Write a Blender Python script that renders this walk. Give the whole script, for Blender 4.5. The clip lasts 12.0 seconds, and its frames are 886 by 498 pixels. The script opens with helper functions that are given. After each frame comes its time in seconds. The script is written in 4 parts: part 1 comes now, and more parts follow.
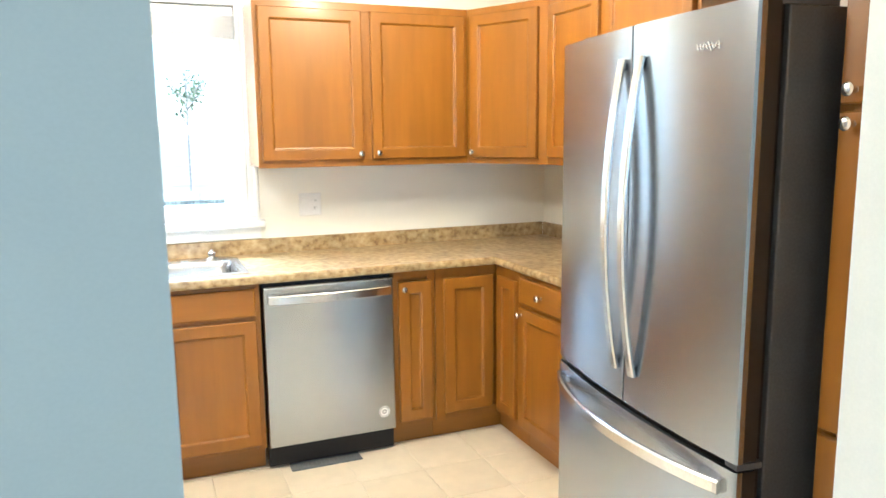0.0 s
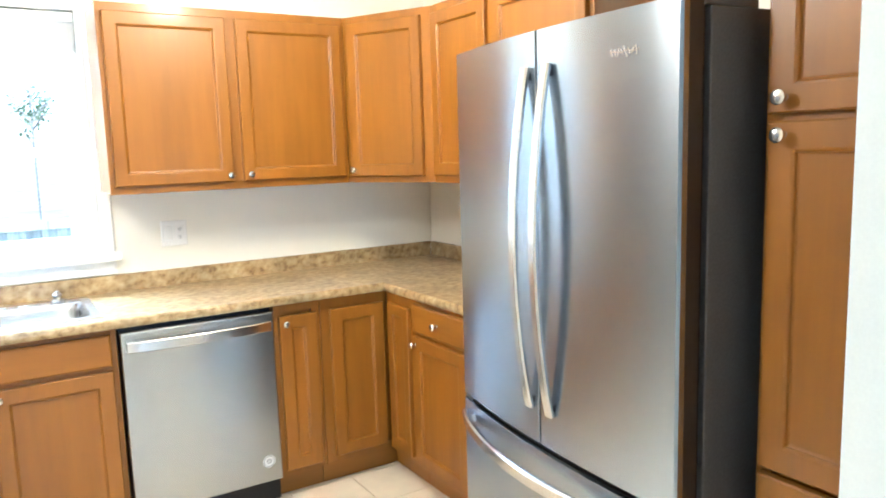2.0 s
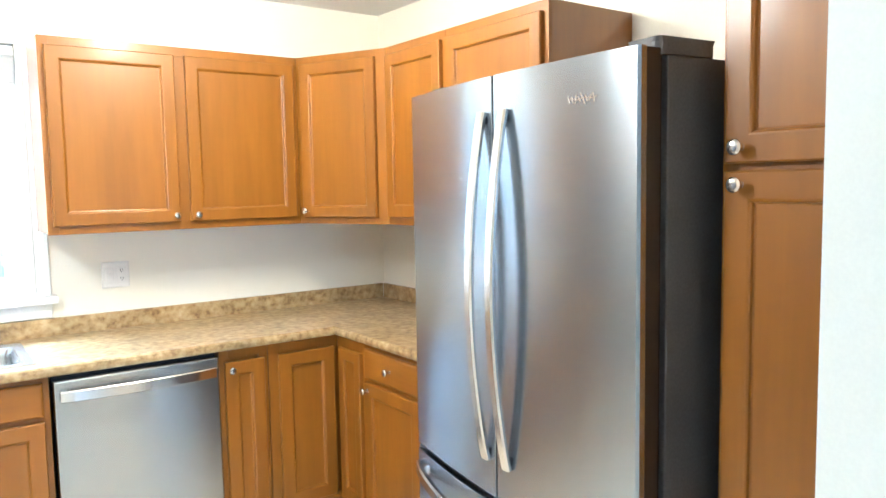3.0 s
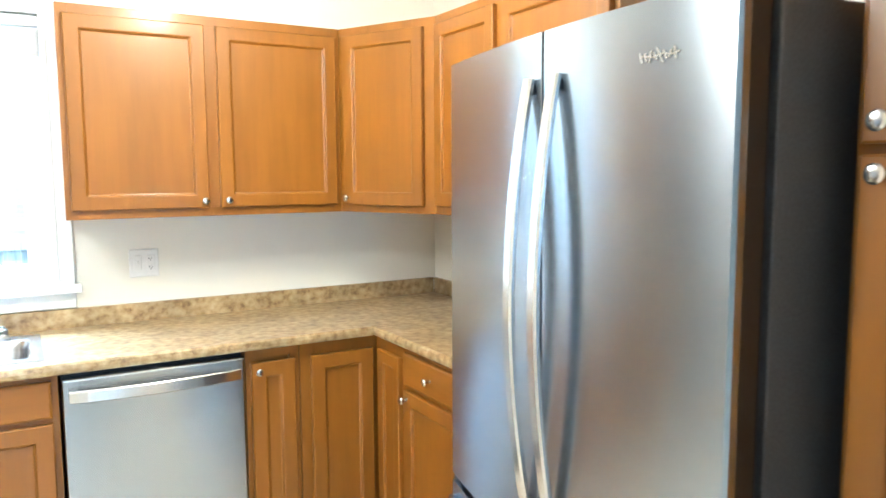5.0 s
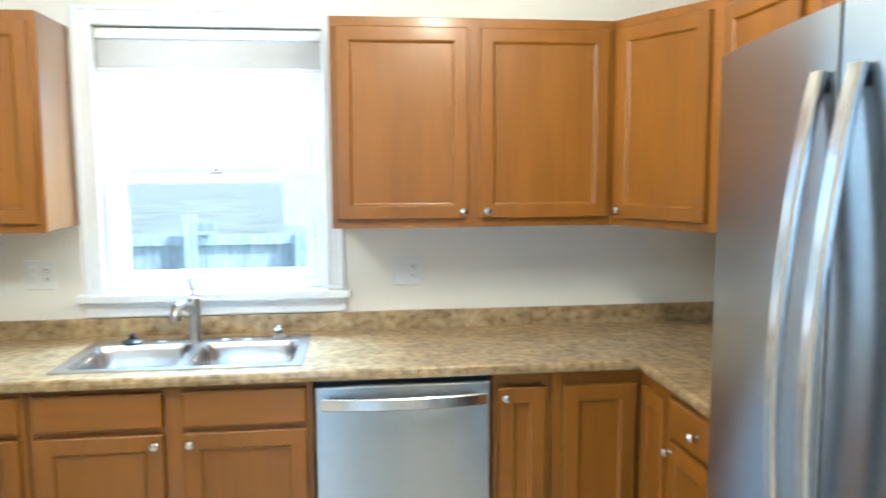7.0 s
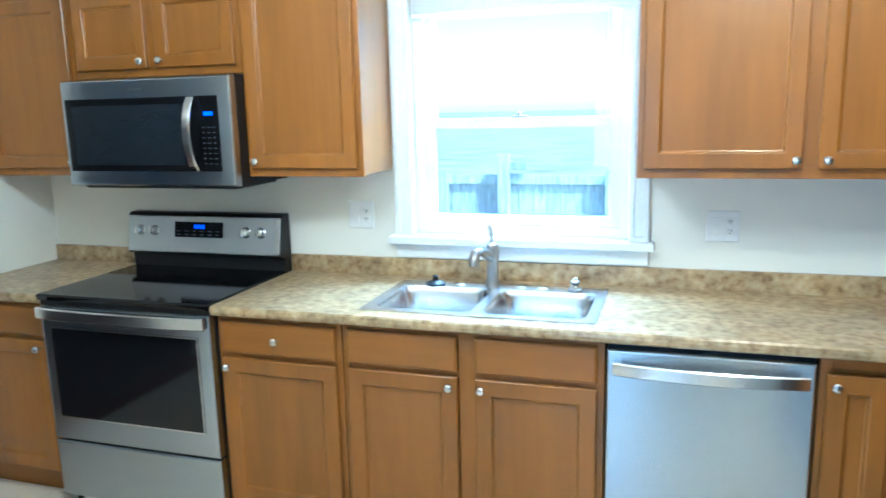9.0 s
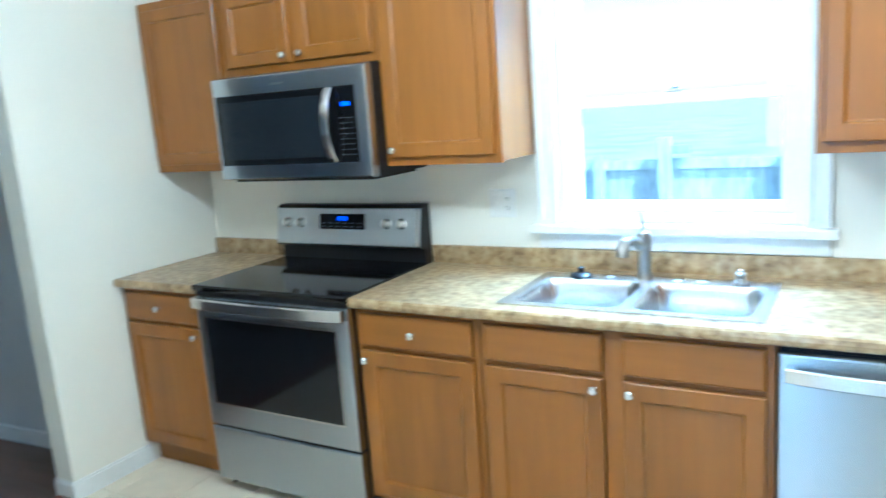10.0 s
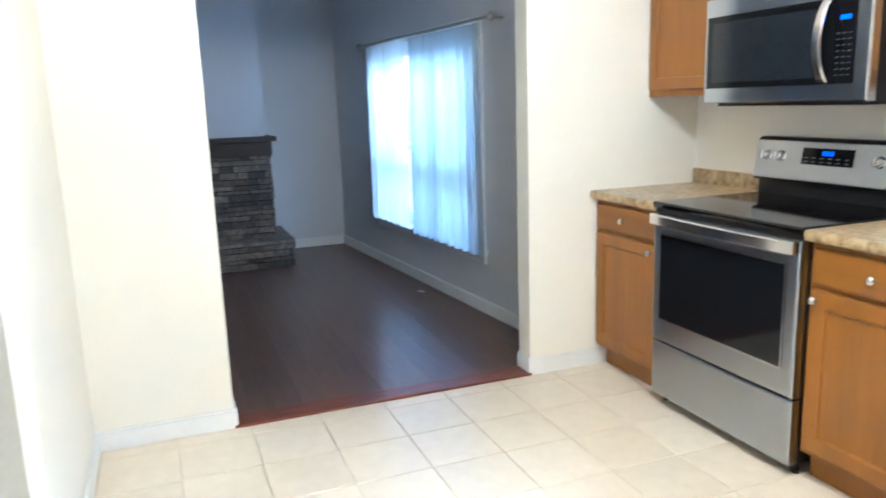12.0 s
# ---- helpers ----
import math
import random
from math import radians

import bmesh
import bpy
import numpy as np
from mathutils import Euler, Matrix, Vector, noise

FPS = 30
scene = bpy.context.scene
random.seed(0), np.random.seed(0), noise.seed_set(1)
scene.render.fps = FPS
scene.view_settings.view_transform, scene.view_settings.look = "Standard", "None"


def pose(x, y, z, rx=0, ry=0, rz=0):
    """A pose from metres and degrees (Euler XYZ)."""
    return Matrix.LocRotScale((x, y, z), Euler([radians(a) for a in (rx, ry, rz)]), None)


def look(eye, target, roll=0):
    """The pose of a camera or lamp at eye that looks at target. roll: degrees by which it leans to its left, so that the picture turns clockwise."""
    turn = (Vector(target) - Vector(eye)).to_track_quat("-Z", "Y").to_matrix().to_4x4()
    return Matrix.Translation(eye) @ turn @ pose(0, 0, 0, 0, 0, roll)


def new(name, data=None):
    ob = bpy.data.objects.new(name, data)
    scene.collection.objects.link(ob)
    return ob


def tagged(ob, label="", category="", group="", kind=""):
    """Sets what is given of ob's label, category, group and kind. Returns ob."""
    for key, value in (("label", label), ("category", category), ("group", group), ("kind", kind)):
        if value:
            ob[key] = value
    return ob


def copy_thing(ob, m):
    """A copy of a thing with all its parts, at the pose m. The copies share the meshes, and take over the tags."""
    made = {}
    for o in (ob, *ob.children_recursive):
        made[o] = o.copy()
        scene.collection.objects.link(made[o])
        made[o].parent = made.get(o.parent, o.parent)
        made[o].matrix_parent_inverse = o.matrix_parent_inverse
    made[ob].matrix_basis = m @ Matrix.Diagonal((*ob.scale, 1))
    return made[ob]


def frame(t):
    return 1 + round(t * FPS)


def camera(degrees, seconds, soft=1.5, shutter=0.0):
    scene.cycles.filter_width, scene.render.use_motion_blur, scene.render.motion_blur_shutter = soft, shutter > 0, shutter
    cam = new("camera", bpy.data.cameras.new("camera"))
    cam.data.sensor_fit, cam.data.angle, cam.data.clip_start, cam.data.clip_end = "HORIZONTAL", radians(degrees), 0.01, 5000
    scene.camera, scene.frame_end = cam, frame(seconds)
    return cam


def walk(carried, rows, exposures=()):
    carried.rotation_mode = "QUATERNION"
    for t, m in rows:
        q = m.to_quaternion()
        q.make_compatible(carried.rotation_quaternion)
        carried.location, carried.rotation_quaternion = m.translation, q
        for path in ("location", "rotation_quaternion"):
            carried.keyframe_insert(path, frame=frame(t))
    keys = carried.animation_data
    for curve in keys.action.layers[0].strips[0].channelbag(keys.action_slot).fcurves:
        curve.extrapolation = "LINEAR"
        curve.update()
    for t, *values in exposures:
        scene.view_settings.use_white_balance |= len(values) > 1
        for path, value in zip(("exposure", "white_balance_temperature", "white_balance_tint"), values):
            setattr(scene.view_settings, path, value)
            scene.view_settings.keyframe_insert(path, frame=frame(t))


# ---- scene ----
cam = camera(62.0, 12.0, shutter=0.5)
PATH = [
    (0, (-0.467, -3.822, 1.498), (0.289, -1.996, 1.191), -0.6),
    (0.5, (-0.435, -3.753, 1.498), (0.379, -1.956, 1.17), -1.1),
    (1, (-0.417, -3.681, 1.497), (0.434, -1.903, 1.156), -1.3),
    (1.5, (-0.406, -3.613, 1.502), (0.54, -1.886, 1.149), -1.9),
    (2, (-0.393, -3.571, 1.508), (0.659, -1.893, 1.233), -1.7),
    (2.5, (-0.39, -3.547, 1.514), (0.745, -1.916, 1.285), -1.7),
    (3, (-0.369, -3.525, 1.521), (0.799, -1.91, 1.347), -1.0),
    (5, (-0.105, -3.28, 1.516), (0.901, -1.564, 1.309), -0.3),
    (5.5, (-0.041, -3.173, 1.5), (0.865, -1.407, 1.255), -0.9),
    (6, (-0.024, -3.103, 1.517), (0.796, -1.309, 1.186), -1.8),
    (6.2, (0.015, -3.092, 1.53), (0.726, -1.244, 1.255), -1.5),
    (6.5, (0.074, -3.075, 1.55), (0.579, -1.154, 1.315), -1.2),
    (6.8, (0.121, -3.063, 1.56), (0.497, -1.111, 1.345), -0.6),
    (7, (0.153, -3.055, 1.567), (0.386, -1.081, 1.352), -0.3),
    (7.5, (0.195, -3.04, 1.529), (0.15, -1.05, 1.342), -1.1),
    (7.7, (0.196, -3.02, 1.535), (0.08, -1.046, 1.312), -1.2),
    (9.3, (0.193, -2.834, 1.6), (-0.498, -0.995, 1.226), -1.8),
    (9.5, (0.181, -2.798, 1.59), (-0.57, -0.978, 1.239), -2.2),
    (10, (0.197, -2.704, 1.56), (-0.794, -1.008, 1.183), -4.2),
    (10.2, (0.23, -2.666, 1.536), (-0.928, -1.072, 1.197), -3.2),
    (10.5, (0.28, -2.609, 1.5), (-1.148, -1.244, 1.182), -1.2),
    (10.8, (0.299, -2.586, 1.463), (-1.321, -1.456, 1.146), -1.0),
    (11, (0.312, -2.571, 1.438), (-1.372, -1.542, 1.119), -0.8),
    (11.5, (0.343, -2.582, 1.389), (-1.448, -1.763, 1.047), -1.0),
    (11.7, (0.367, -2.599, 1.379), (-1.433, -1.814, 1.018), -1.4),
    (12, (0.404, -2.624, 1.364), (-1.429, -1.93, 0.971), -1.9),
]
walk(cam, [(t, look(eye, target, roll)) for t, eye, target, roll in PATH],
     exposures=[(0, 2.02, 5150, 6), (2.5, 2.07, 4800, 6), (5.5, 2.05, 4700, 3), (6.2, 2.0, 4700, 3), (6.6, 1.7, 4680, 3), (7.0, 1.3, 4600, 2), (7.6, 1.22, 4500, 1), (9.4, 1.67, 3850, -5), (10.5, 1.83, 3950, -3), (11.2, 2.42, 4200, 2), (12, 2.12, 4450, 6)])

# ---- plan, in metres: the sink wall is y = 0, the room lies towards -y ----
XL, XR, YS, CEIL = -2.74, 1.77, -3.13, 2.44
DOOR_L, DOOR_R = -0.443, 0.412          # doorway in the south wall
OPEN_N, OPEN_S = -0.985, -2.43        # opening to the living room
COUNTER = 0.905
UP0, UP1 = 1.35, 2.118                # wall cabinets, bottom and top

# ---- world, sun, large lights ----
world = bpy.data.worlds.new("sky")
scene.world = world
world.use_nodes = True
wn = world.node_tree.nodes
sky = wn.new("ShaderNodeTexSky")
sky.sky_type, sky.sun_disc = "NISHITA", False
sky.sun_elevation, sky.sun_rotation = radians(48), radians(150)
world.node_tree.links.new(sky.outputs[0], wn["Background"].inputs[0])
wn["Background"].inputs[1].default_value = 0.15


def lamp(name, kind, energy, color, m, **settings):
    data = bpy.data.lights.new(name, kind)
    data.energy, data.color = energy, color
    if kind == "SUN":
        data.angle = settings["angle"]
    if kind == "POINT":
        data.shadow_soft_size = settings["radius"]
    if kind == "AREA":
        data.shape, data.size, data.size_y = "RECTANGLE", settings["w"], settings["h"]
    ob = new(name, data)
    ob.matrix_world = m
    return ob


lamp("sun", "SUN", 4.0, (1, 0.95, 0.88), look((7, -3.5, 9), (0, 0, 0)), angle=radians(0.6))
lamp("kitchen_daylight", "AREA", 110, (0.80, 0.91, 1.0), look((-0.41, 0.75, 2.75), (-0.41, -0.9, 1.1)), w=1.3, h=0.9)
lamp("living_room_daylight", "AREA", 40, (0.70, 0.85, 1.0), look((-4.6, 0.35, 2.35), (-4.8, -1.8, 0.5)), w=2.2, h=1.0)
# fill for the dining side, set at an added window that is never seen
lamp("dining_fill", "AREA", 17, (0.80, 0.92, 1.0), look((-0.9, -6.36, 1.45), (-0.9, -3, 1.3)), w=1.5, h=1.2)
lamp("kitchen_bulb", "POINT", 26, (1.0, 0.81, 0.58), pose(-0.85, -1.6, 2.30), radius=0.13)
lamp("corner_bulb", "POINT", 17, (1.0, 0.77, 0.47), pose(0.55, -1.28, 2.31), radius=0.07)


# ---- materials ----
def material(name, color, rough=0.5, metal=0.0, **k):
    """Principled material with two scales of variation: grain and stains, and fine relief."""
    m = bpy.data.materials.new(name)
    m.use_nodes = True
    nt = m.node_tree
    b = nt.nodes["Principled BSDF"]
    b.inputs["Roughness"].default_value, b.inputs["Metallic"].default_value = rough, metal
    b.inputs["Base Color"].default_value = (*color, 1)
    co = nt.nodes.new("ShaderNodeTexCoord")
    mp = nt.nodes.new("ShaderNodeMapping")
    mp.inputs["Scale"].default_value = k.get("stretch", (1, 1, 1))
    nt.links.new(co.outputs["Object"], mp.inputs[0])
    vec = mp.outputs[0]
    if k.get("shift"):
        info = nt.nodes.new("ShaderNodeObjectInfo")
        add = nt.nodes.new("ShaderNodeVectorMath")
        mul = nt.nodes.new("ShaderNodeMath")
        mul.operation, mul.inputs[1].default_value = "MULTIPLY", 40
        nt.links.new(info.outputs["Random"], mul.inputs[0])
        nt.links.new(vec, add.inputs[0])
        nt.links.new(mul.outputs[0], add.inputs[1])
        vec = add.outputs[0]

    def tex(scale, detail):
        n = nt.nodes.new("ShaderNodeTexNoise")
        n.inputs["Scale"].default_value, n.inputs["Detail"].default_value = scale, detail
        nt.links.new(vec, n.inputs["Vector"])
        return n.outputs["Fac"]

    def ramp(fac, stops):
        r = nt.nodes.new("ShaderNodeValToRGB")
        while len(r.color_ramp.elements) < len(stops):
            r.color_ramp.elements.new(0.5)
        for e, (p, c) in zip(r.color_ramp.elements, stops):
            e.position, e.color = p, (*c, 1)
        nt.links.new(fac, r.inputs[0])
        return r.outputs[0]

    def mix(a, b2, fac, mode="MULTIPLY"):
        x = nt.nodes.new("ShaderNodeMix")
        x.data_type, x.blend_type = "RGBA", mode
        x.inputs[0].default_value = fac
        nt.links.new(a, x.inputs[6])
        nt.links.new(b2, x.inputs[7])
        return x.outputs[2]

    fine = tex(k.get("fine", 60), 4)
    coarse = tex(k.get("coarse", 3), 3)
    a = k.get("vary", 0.12)
    dark = [c * (1 - a) for c in color]
    light = [min(1, c * (1 + a)) for c in color]
    col = ramp(fine, k.get("stops") or [(0.3, dark), (0.7, light)])
    blot = ramp(coarse, [(0.3, (1 - k.get("blot", 0.15),) * 3), (0.65, (1, 1, 1))])
    col = mix(col, blot, 1.0)
    if k.get("each"):
        info = nt.nodes.new("ShaderNodeObjectInfo")
        tone = ramp(info.outputs["Random"], k["each"])
        col = mix(col, tone, 1.0)
    if k.get("island"):
        geo = nt.nodes.new("ShaderNodeNewGeometry")
        tone = ramp(geo.outputs["Random Per Island"], k["island"])
        col = mix(col, tone, 1.0)
    nt.links.new(col, b.inputs["Base Color"])
    if k.get("bump"):
        bp = nt.nodes.new("ShaderNodeBump")
        bp.inputs["Strength"].default_value, bp.inputs["Distance"].default_value = k["bump"], k.get("dist", 0.002)
        nt.links.new(fine, bp.inputs["Height"])
        nt.links.new(bp.outputs[0], b.inputs["Normal"])
    if k.get("rough_vary"):
        rr = nt.nodes.new("ShaderNodeMapRange")
        rr.inputs["To Min"].default_value, rr.inputs["To Max"].default_value = rough - k["rough_vary"], rough + k["rough_vary"]
        nt.links.new(coarse, rr.inputs["Value"])
        nt.links.new(rr.outputs[0], b.inputs["Roughness"])
    if k.get("brushed"):
        tg = nt.nodes.new("ShaderNodeTangent")
        tg.direction_type, tg.axis = "RADIAL", "Z"
        nt.links.new(tg.outputs[0], b.inputs["Tangent"])
        b.inputs["Anisotropic"].default_value = k["brushed"]
        b.inputs["Anisotropic Rotation"].default_value = 0.25
    if k.get("spec"):
        b.inputs["Specular IOR Level"].default_value = k["spec"]
    if k.get("coat"):
        b.inputs["Coat Weight"].default_value, b.inputs["Coat Roughness"].default_value = k["coat"], k.get("coat_rough", 0.2)
    return m


def emitter(name, color, strength):
    m = bpy.data.materials.new(name)
    m.use_nodes = True
    b = m.node_tree.nodes["Principled BSDF"]
    b.inputs["Base Color"].default_value = (*color, 1)
    b.inputs["Emission Color"].default_value, b.inputs["Emission Strength"].default_value = (*color, 1), strength
    return m


def glassy(name, color=(1, 1, 1), rough=0.0):
    m = bpy.data.materials.new(name)
    m.use_nodes = True
    b = m.node_tree.nodes["Principled BSDF"]
    b.inputs["Base Color"].default_value = (*color, 1)
    b.inputs["Transmission Weight"].default_value, b.inputs["Roughness"].default_value, b.inputs["IOR"].default_value = 1, rough, 1.45
    return m


def sheer(name, color):
    m = bpy.data.materials.new(name)
    m.use_nodes = True
    nt = m.node_tree
    out = nt.nodes["Material Output"]
    t, d, x, y = (nt.nodes.new("ShaderNodeBsdf" + s) for s in ("Translucent", "Diffuse", "Transparent", "Diffuse"))
    for n in (t, d):
        n.inputs["Color"].default_value = (*color, 1)
    a, b = nt.nodes.new("ShaderNodeMixShader"), nt.nodes.new("ShaderNodeMixShader")
    a.inputs[0].default_value, b.inputs[0].default_value = 0.4, 0.08
    nt.nodes.remove(y)
    nt.links.new(t.outputs[0], a.inputs[1])
    nt.links.new(d.outputs[0], a.inputs[2])
    nt.links.new(a.outputs[0], b.inputs[1])
    nt.links.new(x.outputs[0], b.inputs[2])
    nt.links.new(b.outputs[0], out.inputs[0])
    return m


WOOD = material("stained_maple", (0.272, 0.103, 0.002), 0.42, stretch=(7, 7, 0.7), fine=6, coarse=1.6, vary=0.05, blot=0.22, shift=True, bump=0.02, coat=0.2, coat_rough=0.17, rough_vary=0.05)
WOOD_H = material("stained_maple_across", (0.272, 0.103, 0.002), 0.42, stretch=(0.7, 7, 7), fine=6, coarse=1.6, vary=0.05, blot=0.22, shift=True, bump=0.02, coat=0.2, coat_rough=0.17, rough_vary=0.05)
WOOD_SIDE = material("varnished_maple_side", (0.275, 0.102, 0.003), 0.30, stretch=(7, 7, 0.7), fine=6, coarse=1.6, vary=0.05, blot=0.15, shift=True, coat=1.0, coat_rough=0.02)
WOOD_IN = material("cabinet_inside", (0.20, 0.085, 0.03), 0.6, fine=20, vary=0.1)
STEEL = material("brushed_steel", (0.41, 0.445, 0.49), 0.27, 1.0, brushed=0.8, stretch=(900, 900, 3), fine=2, coarse=1.5, vary=0.02, blot=0.0)
STEEL_H = material("brushed_steel_across", (0.47, 0.50, 0.54), 0.25, 1.0, brushed=0.9, stretch=(3, 900, 900), fine=2, coarse=1.5, vary=0.02, blot=0.0)
PANEL_STEEL = material("satin_panel_steel", (0.56, 0.57, 0.58), 0.48, 1.0, stretch=(3, 900, 900), fine=2, coarse=1.5, vary=0.02, blot=0.0)
CHROME = material("satin_metal", (0.72, 0.70, 0.67), 0.20, 1.0, fine=80, vary=0.04, blot=0.05)
NICKEL = material("brushed_nickel", (0.44, 0.42, 0.385), 0.28, 1.0, fine=80, vary=0.05, blot=0.06)
SINKM = material("sink_steel", (0.66, 0.67, 0.68), 0.24, 1.0, stretch=(4, 120, 4), fine=4, vary=0.06, blot=0.12, rough_vary=0.06)
DARKGREY = material("grey_fridge_side", (0.10, 0.10, 0.107), 0.42, 0.2, fine=160, vary=0.12, bump=0.15, dist=0.0006)
DOORSIDE = material("dark_door_side", (0.022, 0.017, 0.015), 0.30, 0.0, fine=120, vary=0.1, bump=0.05)
BLACK = material("black_plastic", (0.010, 0.010, 0.011), 0.38, spec=0.3, fine=120, vary=0.15, bump=0.05)
BLACKGLASS = material("black_glass", (0.006, 0.006, 0.007), 0.07, fine=30, vary=0.1, spec=0.28)
WINGLASS = material("oven_window_glass", (0.006, 0.007, 0.009), 0.08, fine=30, vary=0.1)
WALL = material("cream_wall_paint", (0.84, 0.81, 0.715), 0.62, fine=220, coarse=1.5, vary=0.02, blot=0.04, bump=0.10, dist=0.0012)
# dining-side walls: the darkness and blue cast of shade are in this colour
WALLSHADE = material("blue_grey_shade_wall_paint", (0.37, 0.385, 0.335), 0.62, fine=220, coarse=1.5, vary=0.02, blot=0.04, bump=0.10, dist=0.0012)
WALLGREY = material("grey_wall_paint", (0.64, 0.645, 0.645), 0.65, fine=200, coarse=1.2, vary=0.02, blot=0.06, bump=0.12, dist=0.0015)
CEILING = material("ceiling_paint", (0.82, 0.82, 0.80), 0.8, fine=90, coarse=2, vary=0.03, blot=0.04, bump=0.3, dist=0.003)
TRIM = material("white_trim_paint", (0.82, 0.82, 0.80), 0.32, fine=40, coarse=4, vary=0.02, blot=0.04)
PLASTIC = material("white_plastic", (0.82, 0.81, 0.78), 0.30, fine=60, vary=0.02, blot=0.03)
SLOT = material("outlet_slot", (0.05, 0.05, 0.05), 0.5)
LAMINATE = material("granite_laminate", (0.46, 0.36, 0.23), 0.32, fine=34, coarse=9, blot=0.34,
                    stops=[(0.28, (0.20, 0.12, 0.048)), (0.43, (0.37, 0.255, 0.11)), (0.57, (0.48, 0.355, 0.18)), (0.74, (0.56, 0.455, 0.27))], coat=0.3, coat_rough=0.15)
TILE = material("cream_floor_tile", (0.76, 0.67, 0.52), 0.32, fine=16, coarse=3.5, vary=0.04, blot=0.05, shift=True, rough_vary=0.08, bump=0.06,
                each=[(0.0, (0.93, 0.92, 0.90)), (1.0, (1, 1, 1))])
GROUT = material("grout", (0.73, 0.64, 0.50), 0.85, fine=150, vary=0.2, bump=0.4)
PLANK = material("dark_plank", (0.125, 0.072, 0.050), 0.29, stretch=(1.2, 9, 9), fine=5, coarse=1.5, vary=0.14, blot=0.2, shift=True, rough_vary=0.02,
                 each=[(0.0, (0.85, 0.84, 0.83)), (1.0, (1.15, 1.12, 1.1))])
REDWOOD = material("threshold_wood", (0.17, 0.05, 0.022), 0.36, stretch=(14, 1.2, 14), fine=7, vary=0.3, blot=0.25)
MANTEL = material("dark_mantel_wood", (0.022, 0.013, 0.010), 0.5, stretch=(8, 1, 8), fine=8, vary=0.35, bump=0.1)
STONE = material("ledger_stone", (0.15, 0.13, 0.11), 0.85, fine=30, coarse=8, vary=0.35, blot=0.35, bump=0.6, dist=0.006, shift=True,
                 each=[(0.0, (0.42, 0.42, 0.44)), (0.5, (1, 0.92, 0.82)), (1.0, (1.7, 1.55, 1.35))])
MORTAR = material("dark_mortar", (0.05, 0.045, 0.04), 0.9, fine=60, vary=0.3, bump=0.4)
FENCE = material("weathered_fence_wood", (0.42, 0.46, 0.44), 0.8, stretch=(8, 8, 1), fine=8, vary=0.3, blot=0.3, shift=True, each=[(0, (0.8, 0.8, 0.8)), (1, (1.15, 1.15, 1.15))])
GRASS = material("lawn", (0.30, 0.29, 0.20), 0.9, fine=40, coarse=0.6, vary=0.4, blot=0.4, bump=0.8, dist=0.02)
LEAF = material("leaf_green", (0.13, 0.17, 0.11), 0.6, fine=8, vary=0.4, island=[(0, (0.6, 0.7, 0.5)), (1, (1.3, 1.3, 1.0))])
BARK = material("bark", (0.34, 0.31, 0.28), 0.9, fine=25, vary=0.4, bump=0.6)
SIDING = material("pale_siding", (0.62, 0.62, 0.60), 0.7, fine=30, vary=0.06)
SHINGLE = material("roof_shingle", (0.14, 0.13, 0.13), 0.9, fine=50, vary=0.3, bump=0.4)
GLASS = glassy("window_glass")
# one curtain cloth in two tones: bluish shade, then daylight, put into the colour
SHEER_SHADED = sheer("sheer_curtain_cloth_shaded", (0.42, 0.47, 0.52))
SHEER_LIT = sheer("sheer_curtain_cloth_lit", (0.82, 0.85, 0.88))
BLUE_LED = emitter("blue_display", (0.02, 0.10, 1.0), 0.45)
DIFFUSER = emitter("lamp_diffuser", (1.0, 0.85, 0.62), 1.5)
INK = material("printed_grey", (0.12, 0.125, 0.13), 0.5)
KEY_PRINT = material("dim_key_print", (0.045, 0.048, 0.052), 0.6)
STICKER = material("white_sticker", (0.80, 0.80, 0.78), 0.45, fine=50, vary=0.02)


# ---- mesh helpers ----
def part(name, bm, mat, parent=None, label="", m=None, smooth=False):
    me = bpy.data.meshes.new(name)
    bmesh.ops.recalc_face_normals(bm, faces=bm.faces)
    if smooth:
        for f in bm.faces:
            f.smooth = True
    bm.to_mesh(me)
    bm.free()
    me.materials.append(mat)
    if smooth:
        me.set_sharp_from_angle(angle=radians(35))
    ob = new(name, me)
    if parent is not None:
        ob.parent = parent
    if m is not None:
        ob.matrix_basis = m
    if label:
        ob["label"] = label
    return ob


def thing(name, m, label, category, group="", kind=""):
    ob = new(name)
    ob.empty_display_size = 0.1
    ob.matrix_basis = m
    return tagged(ob, label, category, group, kind)


def structure(name, bm, mat, label, category):
    return tagged(part(name, bm, mat), label, category, kind="structure")


def box(x0, x1, y0, y1, z0, z1, bevel=0.0, bm=None):
    """A box, with chamfered edges where bevel is given; appended to bm if there is one."""
    own = bmesh.new()
    bmesh.ops.create_cube(own, size=1)
    for v in own.verts:
        v.co = ((x0 + x1) / 2 + v.co.x * (x1 - x0), (y0 + y1) / 2 + v.co.y * (y1 - y0), (z0 + z1) / 2 + v.co.z * (z1 - z0))
    if bevel:
        bmesh.ops.bevel(own, geom=own.edges[:], offset=bevel, segments=2, profile=0.6, affect="EDGES")
    if bm is None:
        return own
    join(bm, own)
    return bm


def join(bm, other):
    made = {v: bm.verts.new(v.co) for v in other.verts}
    for f in other.faces:
        bm.faces.new([made[v] for v in f.verts])
    other.free()
    return bm


